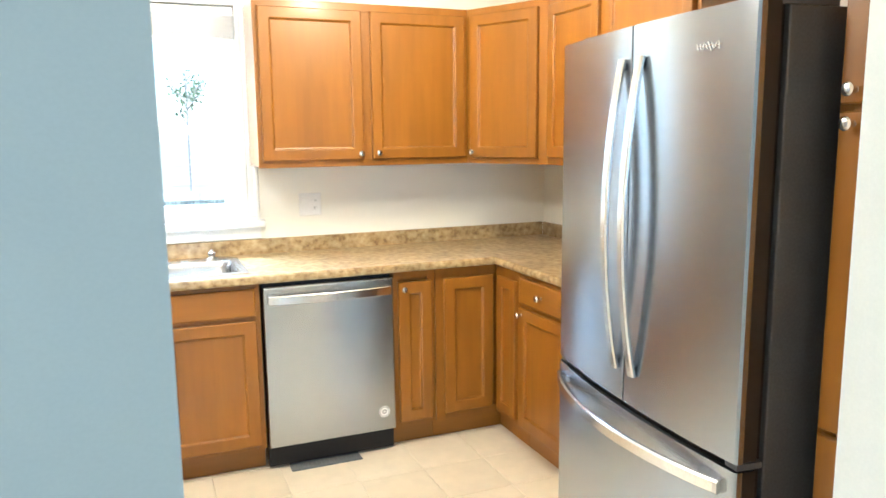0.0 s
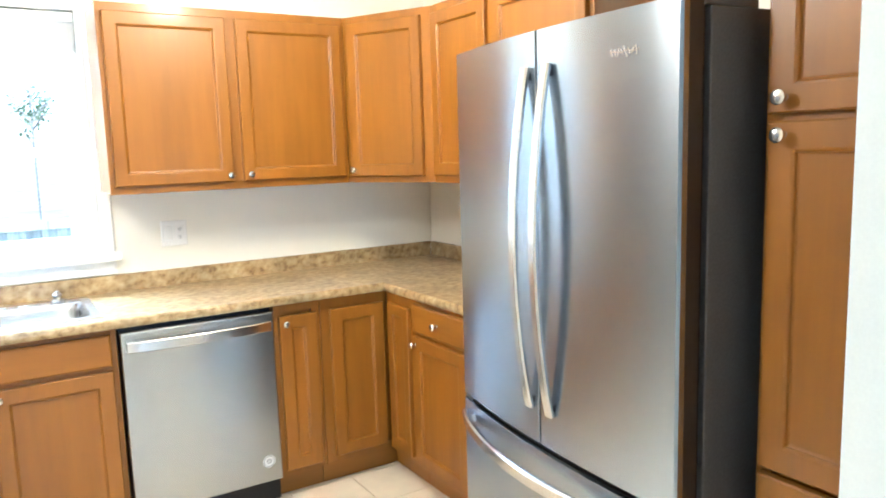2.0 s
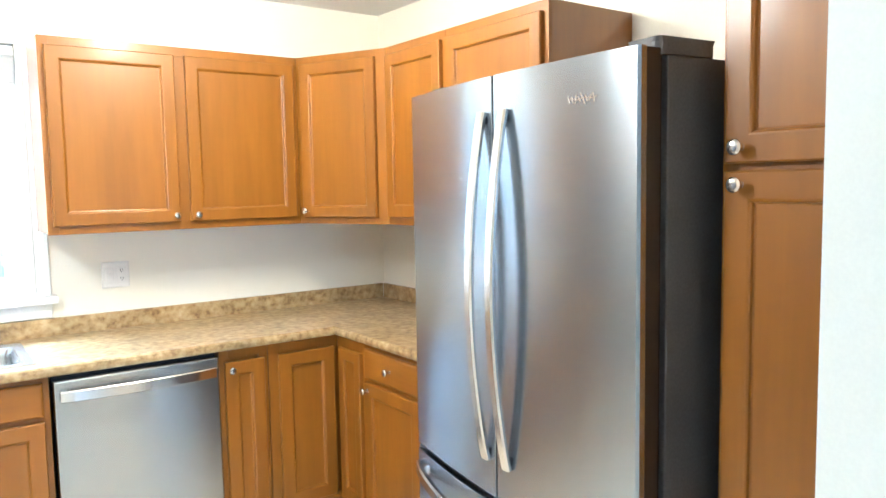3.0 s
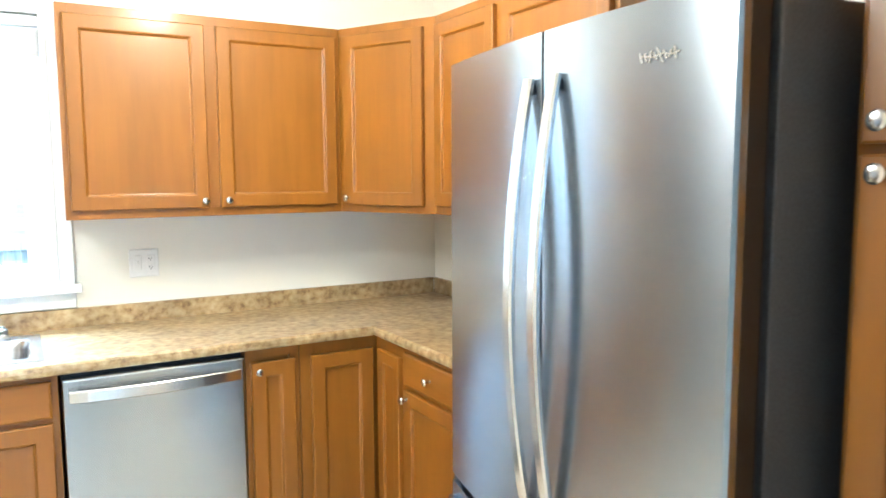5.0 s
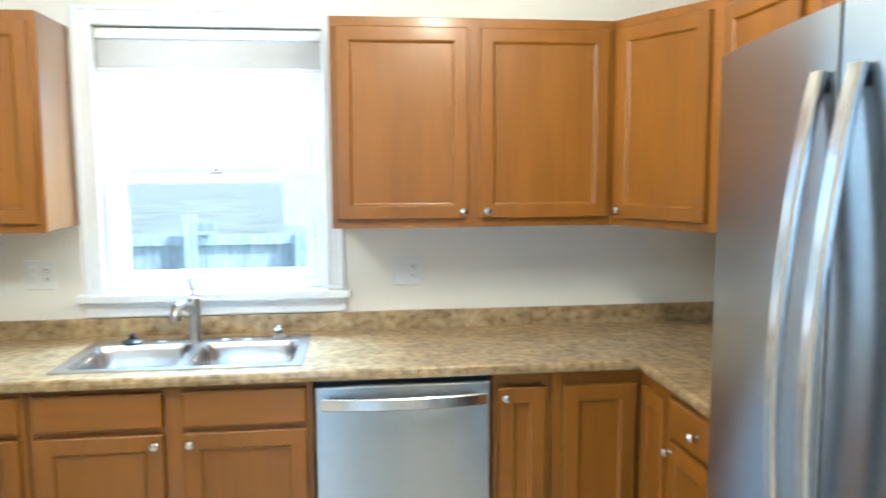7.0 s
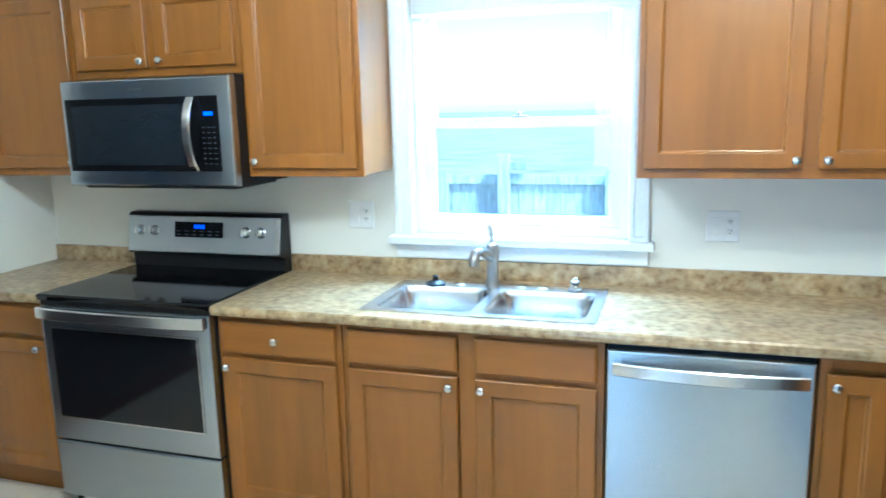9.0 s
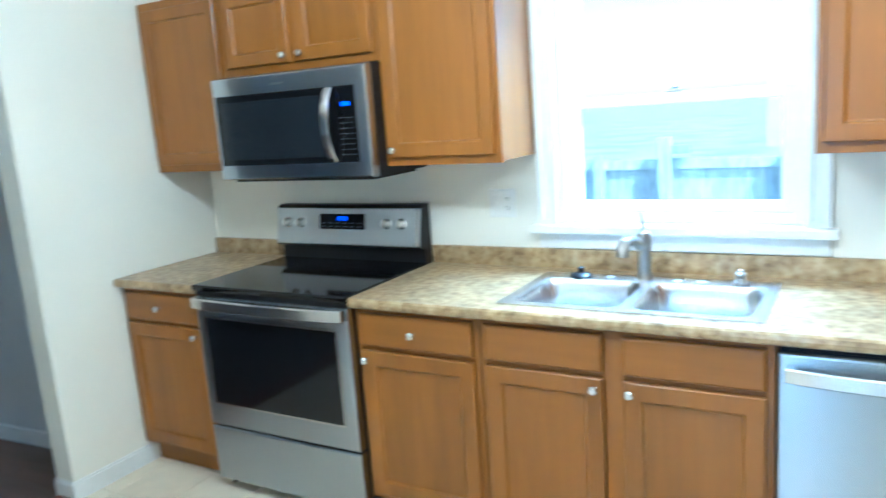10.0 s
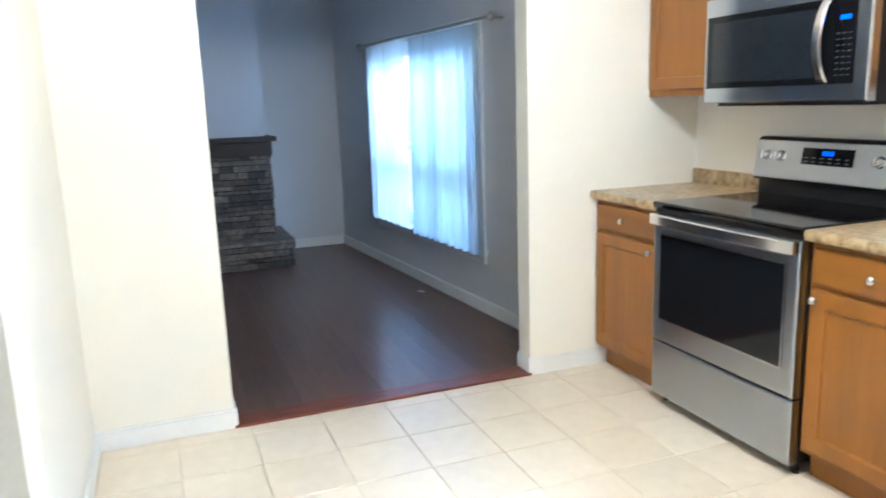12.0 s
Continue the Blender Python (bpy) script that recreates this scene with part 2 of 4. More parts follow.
def loft(loops, bm=None, cap=(True, True), closed=True):
    bm = bm or bmesh.new()
    rings = [[bm.verts.new(p) for p in loop] for loop in loops]
    n = len(rings[0])
    for a, b in zip(rings, rings[1:]):
        for i in range(n if closed else n - 1):
            bm.faces.new((a[i], a[(i + 1) % n], b[(i + 1) % n], b[i]))
    if cap[0]:
        bm.faces.new(rings[0])
    if cap[1]:
        bm.faces.new(rings[-1])
    return bm


def rect_steps(x0, x1, z0, z1, steps, bm=None):
    """A panel that faces -y, lofted through rectangles: (inset, y) each."""
    return loft([[(x0 + i, y, z0 + i), (x1 - i, y, z0 + i), (x1 - i, y, z1 - i), (x0 + i, y, z1 - i)] for i, y in steps], bm)


def lathe(profile, m=None, seg=20, bm=None):
    """A body of revolution about z: (radius, height) each, ends closed."""
    m = m or Matrix()
    return loft([[m @ Vector((r * math.cos(2 * math.pi * i / seg), r * math.sin(2 * math.pi * i / seg), h)) for i in range(seg)] for r, h in profile], bm)


def sweep(path, section, side, bm=None):
    """A bar along path; section: (across, out) each, across along side."""
    path = [Vector(p) for p in path]
    side = Vector(side).normalized()
    loops = []
    for i, p in enumerate(path):
        t = (path[min(i + 1, len(path) - 1)] - path[max(i - 1, 0)]).normalized()
        out = t.cross(side).normalized()
        loops.append([p + side * a + out * b for a, b in section])
    return loft(loops, bm)


def rrect(x0, x1, y0, y1, z, r, n=5):
    pts = []
    for cx, cy, a0 in ((x1 - r, y1 - r, 0), (x0 + r, y1 - r, 90), (x0 + r, y0 + r, 180), (x1 - r, y0 + r, 270)):
        for i in range(n):
            a = radians(a0 + 90 * i / (n - 1))
            pts.append((cx + r * math.cos(a), cy + r * math.sin(a), z))
    return pts


FACE_S = pose(0, 0, 0, 90)            # turns a body about z to face -y


def oval(a, b, n=10):
    return [(a * math.cos(2 * math.pi * i / n), b * math.sin(2 * math.pi * i / n)) for i in range(n)]


def rounded(a, b, r):
    return [(a - r, -b), (a, -b + r), (a, b - r), (a - r, b), (-a + r, b), (-a, b - r), (-a, -b + r), (-a + r, -b)]


# ---- the large structure ----
def wall_with_hole(axis, at0, at1, a0, a1, z1, hole):
    """A thick wall along x or y with one opening (a0, a1, z0, z1)."""
    h0, h1, hz0, hz1 = hole
    bm = bmesh.new()
    for p, q, r, s in ((a0, h0, 0, z1), (h1, a1, 0, z1), (h0, h1, 0, hz0), (h0, h1, hz1, z1)):
        if q - p > 0.001 and s - r > 0.001:
            if axis == "x":
                box(p, q, at0, at1, r, s, bm=bm)
            else:
                box(at0, at1, p, q, r, s, bm=bm)
    return bm


WX0, WX1, WZ0, WZ1 = -0.85, 0.03, 1.075, 2.13      # kitchen window opening
structure("wall_north", wall_with_hole("x", 0, 0.16, XL - 0.12, XR + 0.12, CEIL, (WX0, WX1, WZ0, WZ1)), WALL, "cream painted kitchen wall with a window over the sink", "wall")
structure("wall_east", box(XR, XR + 0.12, YS - 0.11, 0, 0, CEIL), WALL, "cream painted wall behind the refrigerator", "wall")
structure("wall_west_stub", box(XL - 0.12, XL, OPEN_N, 0, 0, CEIL), WALL, "short cream wall beside the range at the opening", "wall")
structure("wall_west", box(XL - 0.12, XL, YS - 0.11, OPEN_S, 0, CEIL), WALL, "cream painted wall left of the living room opening", "wall")
structure("wall_west_header", box(XL - 0.12, XL, OPEN_S, OPEN_N, 2.13, CEIL), WALL, "header over the opening to the living room", "wall")
bm = bmesh.new()
box(XL, DOOR_L, -3.03, -2.98, 0, CEIL, bm=bm)
box(DOOR_R, XR, YS - 0.055, YS, 0, CEIL, bm=bm)
box(DOOR_L, DOOR_R, YS - 0.055, YS, 2.08, CEIL, bm=bm)
structure("wall_south_kitchen_side", bm, WALL, "cream kitchen side of the wall with the doorway", "wall")
# this side carries the wall colour darkened and cooled for shade
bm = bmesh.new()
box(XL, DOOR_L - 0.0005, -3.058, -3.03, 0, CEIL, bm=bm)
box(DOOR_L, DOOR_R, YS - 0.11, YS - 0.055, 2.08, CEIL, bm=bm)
structure("wall_south_dining_side", bm, WALLSHADE, "dining side of the wall with the doorway, toned blue grey for shade", "wall")
structure("ceiling", box(XL - 0.12, XR + 0.12, -6.5, 0.16, CEIL, CEIL + 0.1), CEILING, "white textured ceiling", "ceiling")

structure("wall_south_dining_east", box(DOOR_R, XR + 0.12, YS - 0.11, YS - 0.055, 0, CEIL), WALL, "cream wall beside the doorway", "wall")

RET = -2.79
structure("wall_doorway_return", box(-0.53, -0.4425, -2.98, RET, 0, CEIL), WALL, "cream end of the wall beside the doorway", "wall")

# dining side, from which the walk begins
DY = -6.4
structure("wall_dining_east", box(XR, XR + 0.12, DY, YS - 0.11, 0, CEIL), WALLSHADE, "dining room wall, toned blue grey for shade", "wall")
structure("wall_dining_west", box(XL - 0.12, XL, DY, YS - 0.112, 0, CEIL), WALLSHADE, "dining room wall, toned blue grey for shade", "wall")
# the opening is an addition, out of view, for the dining fill lamp
structure("wall_dining_south", wall_with_hole("x", DY - 0.12, DY, XL - 0.12, XR + 0.12, CEIL, (-1.7, -0.1, 0.8, 2.1)), WALLSHADE, "dining room wall with an added window, toned blue grey for shade", "wall")

# living room
LX, LY0, LY1, LCEIL = -6.75, -5.4, -0.65, 2.42
LR = pose(XL - 0.12, LY1, 0, 0, 0, 4.6)            # its window wall runs a little askew
LW0, LW1, LWZ0, LWZ1 = -2.80, -1.02, 0.42, 1.80     # window, along that wall
lr_wall = tagged(part("wall_living_north", wall_with_hole("x", 0, 0.16, -4.2, 0.02, LCEIL, (LW0, LW1, LWZ0, LWZ1)), WALLGREY, m=LR), "shaded grey living room wall with a curtained window", "wall", kind="structure")
structure("wall_living_west", box(LX - 0.12, LX, LY0, -0.7, 0, LCEIL), WALLGREY, "shaded grey wall behind the fireplace", "wall")
structure("wall_living_south", box(LX, XL - 0.12, LY0 - 0.12, LY0, 0, LCEIL), WALLGREY, "grey living room wall", "wall")
structure("wall_living_east", box(XL - 0.24, XL - 0.122, LY0, YS - 0.11, 0, LCEIL), WALLGREY, "grey living room wall", "wall")
structure("ceiling_living", box(LX - 0.12, XL - 0.12, LY0 - 0.12, -0.4, LCEIL, LCEIL + 0.1), CEILING, "shaded white living room ceiling", "ceiling")

# ground outside
bm = box(-400, 400, -400, 400, -0.70, -0.55)
structure("ground", bm, GRASS, "green lawn that reaches the horizon", "ground")
structure("floor", box(XL - 0.03, XR, -6.4, 0, -0.5, -0.006), GROUT, "grouted floor of cream tiles", "floor")
floor_lr = structure("floor_living", box(LX, XL - 0.10, LY0, -0.65, -0.5, -0.003), PLANK, "dark wooden plank floor", "floor")
structure("threshold", box(XL - 0.105, XL + 0.02, OPEN_S, OPEN_N, -0.006, 0.012, 0.004), REDWOOD, "reddish brown wooden threshold strip between tile and planks", "trim")


# ---- trim: baseboards ----
def baseboard(name, x0, x1, y0, y1):
    bm = box(x0, x1, y0, y1, 0, 0.075)
    dx, dy = (0.004, 0) if x1 - x0 < y1 - y0 else (0, 0.004)
    box(x0 + dx, x1 - dx, y0 + dy, y1 - dy, 0.075, 0.088, 0.003, bm=bm)
    return structure(name, bm, TRIM, "white painted baseboard", "baseboard")


baseboard("baseboard_stub", XL, XL + 0.014, OPEN_N - 0.014, -0.54)
baseboard("baseboard_stub_end", XL - 0.12, XL, OPEN_N - 0.014, OPEN_N)
baseboard("baseboard_west", XL, XL + 0.014, -2.98, OPEN_S + 0.014)
baseboard("baseboard_west_end", XL - 0.12, XL, OPEN_S, OPEN_S + 0.014)
baseboard("baseboard_south", XL + 0.014, -0.53, -2.98, -2.966)
baseboard("baseboard_living_west", LX, LX + 0.014, -1.6, -0.9)
bm = box(-4.0, 0, -0.014, 0, 0, 0.085, 0.003)
tagged(part("baseboard_living_north", bm, TRIM, m=LR), "white painted baseboard", "baseboard", kind="structure")


# ---- windows ----
def window(name, m, x0, x1, z0, z1, sill, casing, label, apron=True):
    """A double-hung window in a wall that faces -y; x and z in the wall's plane."""
    w = thing(name, m, label, "window", kind="structure")
    mid = z0 + (z1 - z0) * 0.435
    fw = 0.045
    bm = bmesh.new()
    for p, q, r, s in ((x0, x0 + fw, z0, z1), (x1 - fw, x1, z0, z1), (x0 + fw, x1 - fw, z0, z0 + fw), (x0 + fw, x1 - fw, z1 - fw, z1)):
        box(p, q, 0.05, 0.13, r, s, 0.004, bm=bm)
    frame_ob = part("window_frame", bm, TRIM, w)
    for nm, za, zb, y in (("lower_sash", z0 + fw, mid + 0.02, 0.07), ("upper_sash", mid - 0.02, z1 - fw, 0.10)):
        bm = bmesh.new()
        a, b = x0 + fw, x1 - fw
        s = 0.04
        for p, q, r, t in ((a, a + s, za, zb), (b - s, b, za, zb), (a + s, b - s, za, za + s), (a + s, b - s, zb - s, zb)):
            box(p, q, y - 0.014, y + 0.014, r, t, 0.003, bm=bm)
        sash = part(nm, bm, TRIM, w)
        pane = part("pane", box(a + s - 0.005, b - s + 0.005, y - 0.002, y + 0.002, za + s - 0.005, zb - s + 0.005), GLASS, sash)
        pane.visible_shadow = False
        if nm == "lower_sash":
            lock = box((a + b) / 2 - 0.032, (a + b) / 2 + 0.032, y - 0.012, y + 0.014, zb, zb + 0.010, 0.002)
            lathe([(0.011, 0), (0.011, 0.010), (0.006, 0.014)], pose((a + b) / 2, y, zb + 0.010), 12, lock)
            part("sash_lock", lock, NICKEL, sash, "small metal sash lock")
    if casing:
        c = casing
        for nm, p, q, r, s in (("casing", x0 - c, x0 + 0.005, z0, z1 + c), ("casing", x1 - 0.005, x1 + c, z0, z1 + c), ("head_casing", x0 + 0.005, x1 - 0.005, z1 - 0.005, z1 + c)):
            part(nm, rect_steps(p, q, r, s, [(0, 0), (0, -0.012), (0.005, -0.018), (0.02, -0.018), (0.024, -0.014)]), TRIM, w)
    else:
        c = 0.03
    part("window_sill", box(x0 - c - 0.02, x1 + c + 0.02, -0.055, 0.06, z0 - 0.028, z0 + 0.004, 0.006), TRIM, w)
    if apron:
        part("apron", rect_steps(x0 - c, x1 + c, z0 - 0.092, z0 - 0.028, [(0, 0), (0, -0.012), (0.004, -0.016)]), TRIM, w)
    return w


window("window_1", Matrix(), WX0, WX1, WZ0, WZ1, 0, 0.075, "white double-hung kitchen window over the sink, bright outside")
window("window_2", LR, LW0, LW1, LWZ0, LWZ1, 0, 0.06, "white living room window glowing with daylight")
# window_3 is out of view, added to go with the dining fill lamp
window("window_3", pose(0, DY, 0, 0, 0, 180), 0.1, 1.7, 0.8, 2.1, 0, 0.06, "white dining room window, unseen, added as a source of fill light")

# raised blind in the kitchen window
blind = thing("window_blind", pose(-0.41, 0.03, 1.968), "white mini blind pulled up under the window head", "blind")
part("headrail", box(-0.435, 0.435, -0.02, 0.018, 0.112, 0.152, 0.004), TRIM, blind)
for i in range(24):
    part("slat", box(-0.43, 0.43, -0.013, 0.012, 0.006 + i * 0.0042, 0.0088 + i * 0.0042), PLASTIC, blind)
part("bottom_rail", box(-0.43, 0.43, -0.016, 0.014, -0.014, 0.003, 0.003), PLASTIC, blind)
part("lift_cord", lathe([(0.0012, -0.45), (0.0012, 0.05)], pose(0.34, -0.024, 0), 6), PLASTIC, blind)


# ---- cabinets ----
def knob(parent, x, y, z):
    bm = lathe([(0.0075, 0.0), (0.0055, 0.004), (0.0055, 0.012), (0.011, 0.017), (0.0148, 0.021), (0.0148, 0.025), (0.011, 0.0295), (0.005, 0.031)], pose(x, y, z) @ FACE_S, 18)
    return part("knob", bm, CHROME, parent, "round satin metal knob", smooth=True)


def door_front(parent, x0, x1, z0, z1, y, knob_at=None, stile=0.058, name="door"):
    d = part(name, rect_steps(x0, x1, z0, z1, [(0, y), (0, y - 0.0165), (0.0035, y - 0.02), (stile - 0.007, y - 0.02), (stile - 0.003, y - 0.0188), (stile, y - 0.0160), (stile + 0.0015, y - 0.0105), (stile + 0.006, y - 0.0085)]), WOOD, parent)
    if knob_at:
        knob(d, knob_at[0], y - 0.02, knob_at[1])
    return d


def drawer_front(parent, x0, x1, z0, z1, y, with_knob=True):
    d = part("drawer_front", rect_steps(x0, x1, z0, z1, [(0, y), (0, y - 0.014), (0.003, y - 0.0175), (0.009, y - 0.02)]), WOOD_H, parent)
    if with_knob:
        knob(d, (x0 + x1) / 2, y - 0.02, (z0 + z1) / 2)
    return d


BASE_TOP = 0.866


def base_cabinet(m, w, doors, drawers, label, knob_side=None, depth=0.60, group="kitchen base cabinets", reveal=0.022):
    """A base unit, local x from 0 to w, its face at y = -depth."""
    c = thing("base_cabinet", m, label, "cabinet", group)
    part("body", box(0.002, w - 0.002, -depth + 0.02, -0.004, 0.105, 0.70 if drawers == 2 else BASE_TOP), WOOD, c)
    bm = bmesh.new()
    f = -depth
    for p, q, r, s in ((0.001, 0.038, 0.105, BASE_TOP), (w - 0.038, w - 0.001, 0.105, BASE_TOP), (0.038, w - 0.038, 0.105, 0.145), (0.038, w - 0.038, BASE_TOP - 0.038, BASE_TOP)):
        box(p, q, f, f + 0.02, r, s, 0.0012, bm=bm)
    if drawers:
        box(0.038, w - 0.038, f, f + 0.02, 0.694, 0.732, 0.0012, bm=bm)
    if doors == 2:
        box(w / 2 - 0.03, w / 2 + 0.03, f + 0.0005, f + 0.02, 0.145, BASE_TOP - 0.038, 0.0012, bm=bm)
    part("face_frame", bm, WOOD, c)
    part("toe_kick", box(0.001, w - 0.001, f + 0.055, f + 0.068, 0, 0.105), WOOD_H, c)
    part("plinth", box(0.01, w - 0.01, f + 0.069, -0.01, 0, 0.105), WOOD_IN, c)
    top = 0.703 if drawers else 0.814
    n = max(doors, 1)
    for i in range(doors):
        a = reveal if i == 0 else w / 2 + 0.032
        b = w - reveal if i == n - 1 else w / 2 - 0.032
        side = knob_side[i] if knob_side else None
        kx = a + 0.024 if side == "l" else b - 0.024
        door_front(c, a, b, 0.128, top, f, (kx, top - 0.032) if side else None)
    for i in range(drawers):
        a = reveal if i == 0 else w / 2 + 0.032
        b = w - reveal if i == drawers - 1 else w / 2 - 0.032
        drawer_front(c, a, b, 0.722, BASE_TOP - 0.020, f, drawers == 1)
    return c


B1 = base_cabinet(pose(-2.738, 0, 0), 0.512, 1, 1, "stained maple base cabinet with one drawer beside the range", "r")
B2 = base_cabinet(pose(-1.424, 0, 0), 0.508, 1, 1, "stained maple base cabinet with one drawer beside the sink cabinet", "l")
B3 = base_cabinet(pose(-0.914, 0, 0), 0.912, 2, 2, "stained maple sink cabinet with two doors and false drawer fronts", "rl")
B4 = base_cabinet(pose(0.612, 0, 0), 0.209, 1, 0, "narrow stained maple base cabinet with one tall door", "l", reveal=0.020)
E_ = XR - 0.62
YC = -0.848                            # where the corner unit ends on the east run
# corner unit with an inner corner: two faces
corner = thing("corner_base_cabinet", pose(0, 0, 0), "stained maple corner base cabinet with a folding door", "cabinet", "kitchen base cabinets")
outline = [(0.823, -0.004), (XR - 0.004, -0.004), (XR - 0.004, YC), (E_ + 0.02, YC), (E_ + 0.02, -0.58), (0.823, -0.58)]
part("body", loft([[(x, y, z) for x, y in outline] for z in (0.105, BASE_TOP)]), WOOD, corner)
bm = bmesh.new()
for p, q, r, s in ((0.823, 0.876, 0.105, BASE_TOP), (0.876, E_, 0.105, 0.14), (0.876, E_, BASE_TOP - 0.06, BASE_TOP)):
    box(p, q, -0.60, -0.58, r, s, 0.0012, bm=bm)
for p, q, r, s in ((YC, YC + 0.024, 0.105, BASE_TOP), (YC + 0.024, -0.60, 0.105, 0.14), (YC + 0.024, -0.60, BASE_TOP - 0.06, BASE_TOP)):
    box(E_, E_ + 0.02, p, q, r, s, 0.0012, bm=bm)
part("face_frame", bm, WOOD, corner)
bm = box(0.823, E_ + 0.055, -0.545, -0.532, 0, 0.105)
box(E_ + 0.055, E_ + 0.068, YC, -0.5325, 0, 0.105, bm=bm)
part("toe_kick", bm, WOOD_H, corner)
door_front(corner, 0.866, E_ - 0.022, 0.138, 0.814, -0.60)
d = door_front(corner, 0.642, -YC - 0.018, 0.138, 0.814, -(XR - E_), stile=0.05)
d.matrix_basis = pose(XR, 0, 0, 0, 0, -90)
EAST = lambda y: pose(XR, y, 0, 0, 0, -90)
B5 = base_cabinet(EAST(YC - 0.002), 0.45, 1, 1, "stained maple base cabinet with one drawer near the corner", "l", depth=XR - E_)
B6 = base_cabinet(EAST(YC - 0.454), 0.378, 1, 1, "stained maple base cabinet half hidden by the refrigerator", "l", depth=XR - E_)


def wall_cabinet(m, w, doors, label, sides, z0=UP0, z1=UP1, depth=0.305, name="wall_cabinet", knob_low=True, group="kitchen wall cabinets"):
    c = thing(name, m, label, "cabinet", group)
    part("body", box(0.001, w - 0.001, -depth + 0.018, -0.003, z0 + 0.006, z1), WOOD_SIDE, c)
    f = -depth
    bm = bmesh.new()
    parts = [(0.0, 0.04, z0, z1), (w - 0.04, w, z0, z1), (0.04, w - 0.04, z0, z0 + 0.035), (0.04, w - 0.04, z1 - 0.04, z1)]
    if doors == 2:
        parts.append((w / 2 - 0.032, w / 2 + 0.028, z0 + 0.035, z1 - 0.04))
    for p, q, r, s in parts:
        box(p, q, f, f + 0.018, r, s, 0.0012, bm=bm)
    part("face_frame", bm, WOOD, c)
    for i in range(doors):
        a = 0.020 if i == 0 else w / 2 + 0.018
        b = w - 0.022 if i == doors - 1 else w / 2 - 0.028
        kx = a + 0.026 if sides[i] == "l" else b - 0.018
        door_front(c, a, b, z0 + 0.033, z1 - 0.036, f, (kx, z0 + 0.033 + 0.028), stile=0.054)
    return c


wall_cabinet(pose(-2.738, 0, 0), 0.514, 1, "stained maple wall cabinet against the stub wall", "r")
wall_cabinet(pose(-2.222, 0, 0), 0.796, 2, "short stained maple wall cabinet over the microwave", "rl", z0=1.752)
wall_cabinet(pose(-1.424, 0, 0), 0.492, 1, "stained maple wall cabinet beside the window, glossy side", "l")
wall_cabinet(pose(0.066, 0, 0), 1.066, 2, "wide stained maple wall cabinet with two doors beside the window", "rl")
# diagonal corner unit
DG = thing("corner_wall_cabinet", pose(0, 0, 0), "stained maple diagonal corner wall cabinet", "cabinet", "kitchen wall cabinets")
UE = 0.415                             # depth of the east wall cabinets
ax, ay, bx, by = 1.135, -0.305, XR - UE, -0.735
outl = [(ax, -0.003), (XR - 0.003, -0.003), (XR - 0.003, by), (bx, by), (ax, ay)]
part("body", loft([[(x, y, z) for x, y in outl] for z in (UP0, UP1)]), WOOD, DG)
ln, ang = math.hypot(bx - ax, by - ay), math.degrees(math.atan2(by - ay, bx - ax))
DM = pose(ax, ay, 0, 0, 0, ang)
d = door_front(DG, 0.030, ln - 0.050, UP0 + 0.030, UP1 - 0.034, -0.002, (0.056, UP0 + 0.060), stile=0.054)
d.matrix_basis = DM
wall_cabinet(EAST(by - 0.002), 0.445, 1, "stained maple wall cabinet on the refrigerator wall", "r", depth=UE)
wall_cabinet(EAST(by - 0.449), 0.565, 1, "stained maple wall cabinet ending behind the refrigerator", "l", depth=UE)

# pantry
PX, P0, P1 = 0.925, -2.674, -3.122
pantry = thing("pantry_cabinet", pose(XR, P0, 0, 0, 0, -90), "tall stained maple pantry cabinet beside the refrigerator", "cabinet")
pw, pd = P0 - P1, XR - PX
part("body", box(0.001, pw, -pd + 0.018, -0.003, 0.105, 2.32), WOOD, pantry)
bm = bmesh.new()
for p, q, r, s in ((0.0, 0.035, 0.105, 2.32), (pw - 0.035, pw, 0.105, 2.32), (0.035, pw - 0.035, 0.105, 0.14), (0.035, pw - 0.035, 2.28, 2.32), (0.035, pw - 0.035, 1.52, 1.57)):
    box(p, q, -pd, -pd + 0.018, r, s, 0.0012, bm=bm)
part("face_frame", bm, WOOD, pantry)
part("toe_kick", box(0, pw, -pd + 0.06, -0.01, 0, 0.105), WOOD_H, pantry)
door_front(pantry, 0.014, pw - 0.012, 1.552, 2.295, -pd, (0.05, 1.581))
door_front(pantry, 0.014, pw - 0.012, 0.840, 1.537, -pd, (0.05, 1.511))
door_front(pantry, 0.014, pw - 0.012, 0.128, 0.826, -pd, None, name="lower_door")

# ---- worktop, one continuous L and a short piece left of the range ----
SX0, SX1, SY0, SY1 = -0.845, -0.050, -0.560, -0.125     # cut-out for the sink
CB = 0.868


def nosed(bm, a, b):
    """The rounded front edge between two plan points, the room on its right hand."""
    (x0, y0), (x1, y1) = a, b
    d = Vector((x1 - x0, y1 - y0, 0)).normalized()
    o = Vector((-d.y, d.x, 0))
    prof = [(0, CB), (0.012, CB), (0.018, CB + 0.006), (0.02, CB + 0.018), (0.018, CB + 0.031), (0.012, COUNTER), (0, COUNTER)]
    loft([[Vector((x, y, 0)) + o * p + Vector((0, 0, z)) for p, z in prof] for x, y in (a, b)], bm)


top = thing("worktop", pose(0, 0, 0), "brown granite-look laminate worktop with backsplash, L-shaped", "worktop")
FY = -0.625


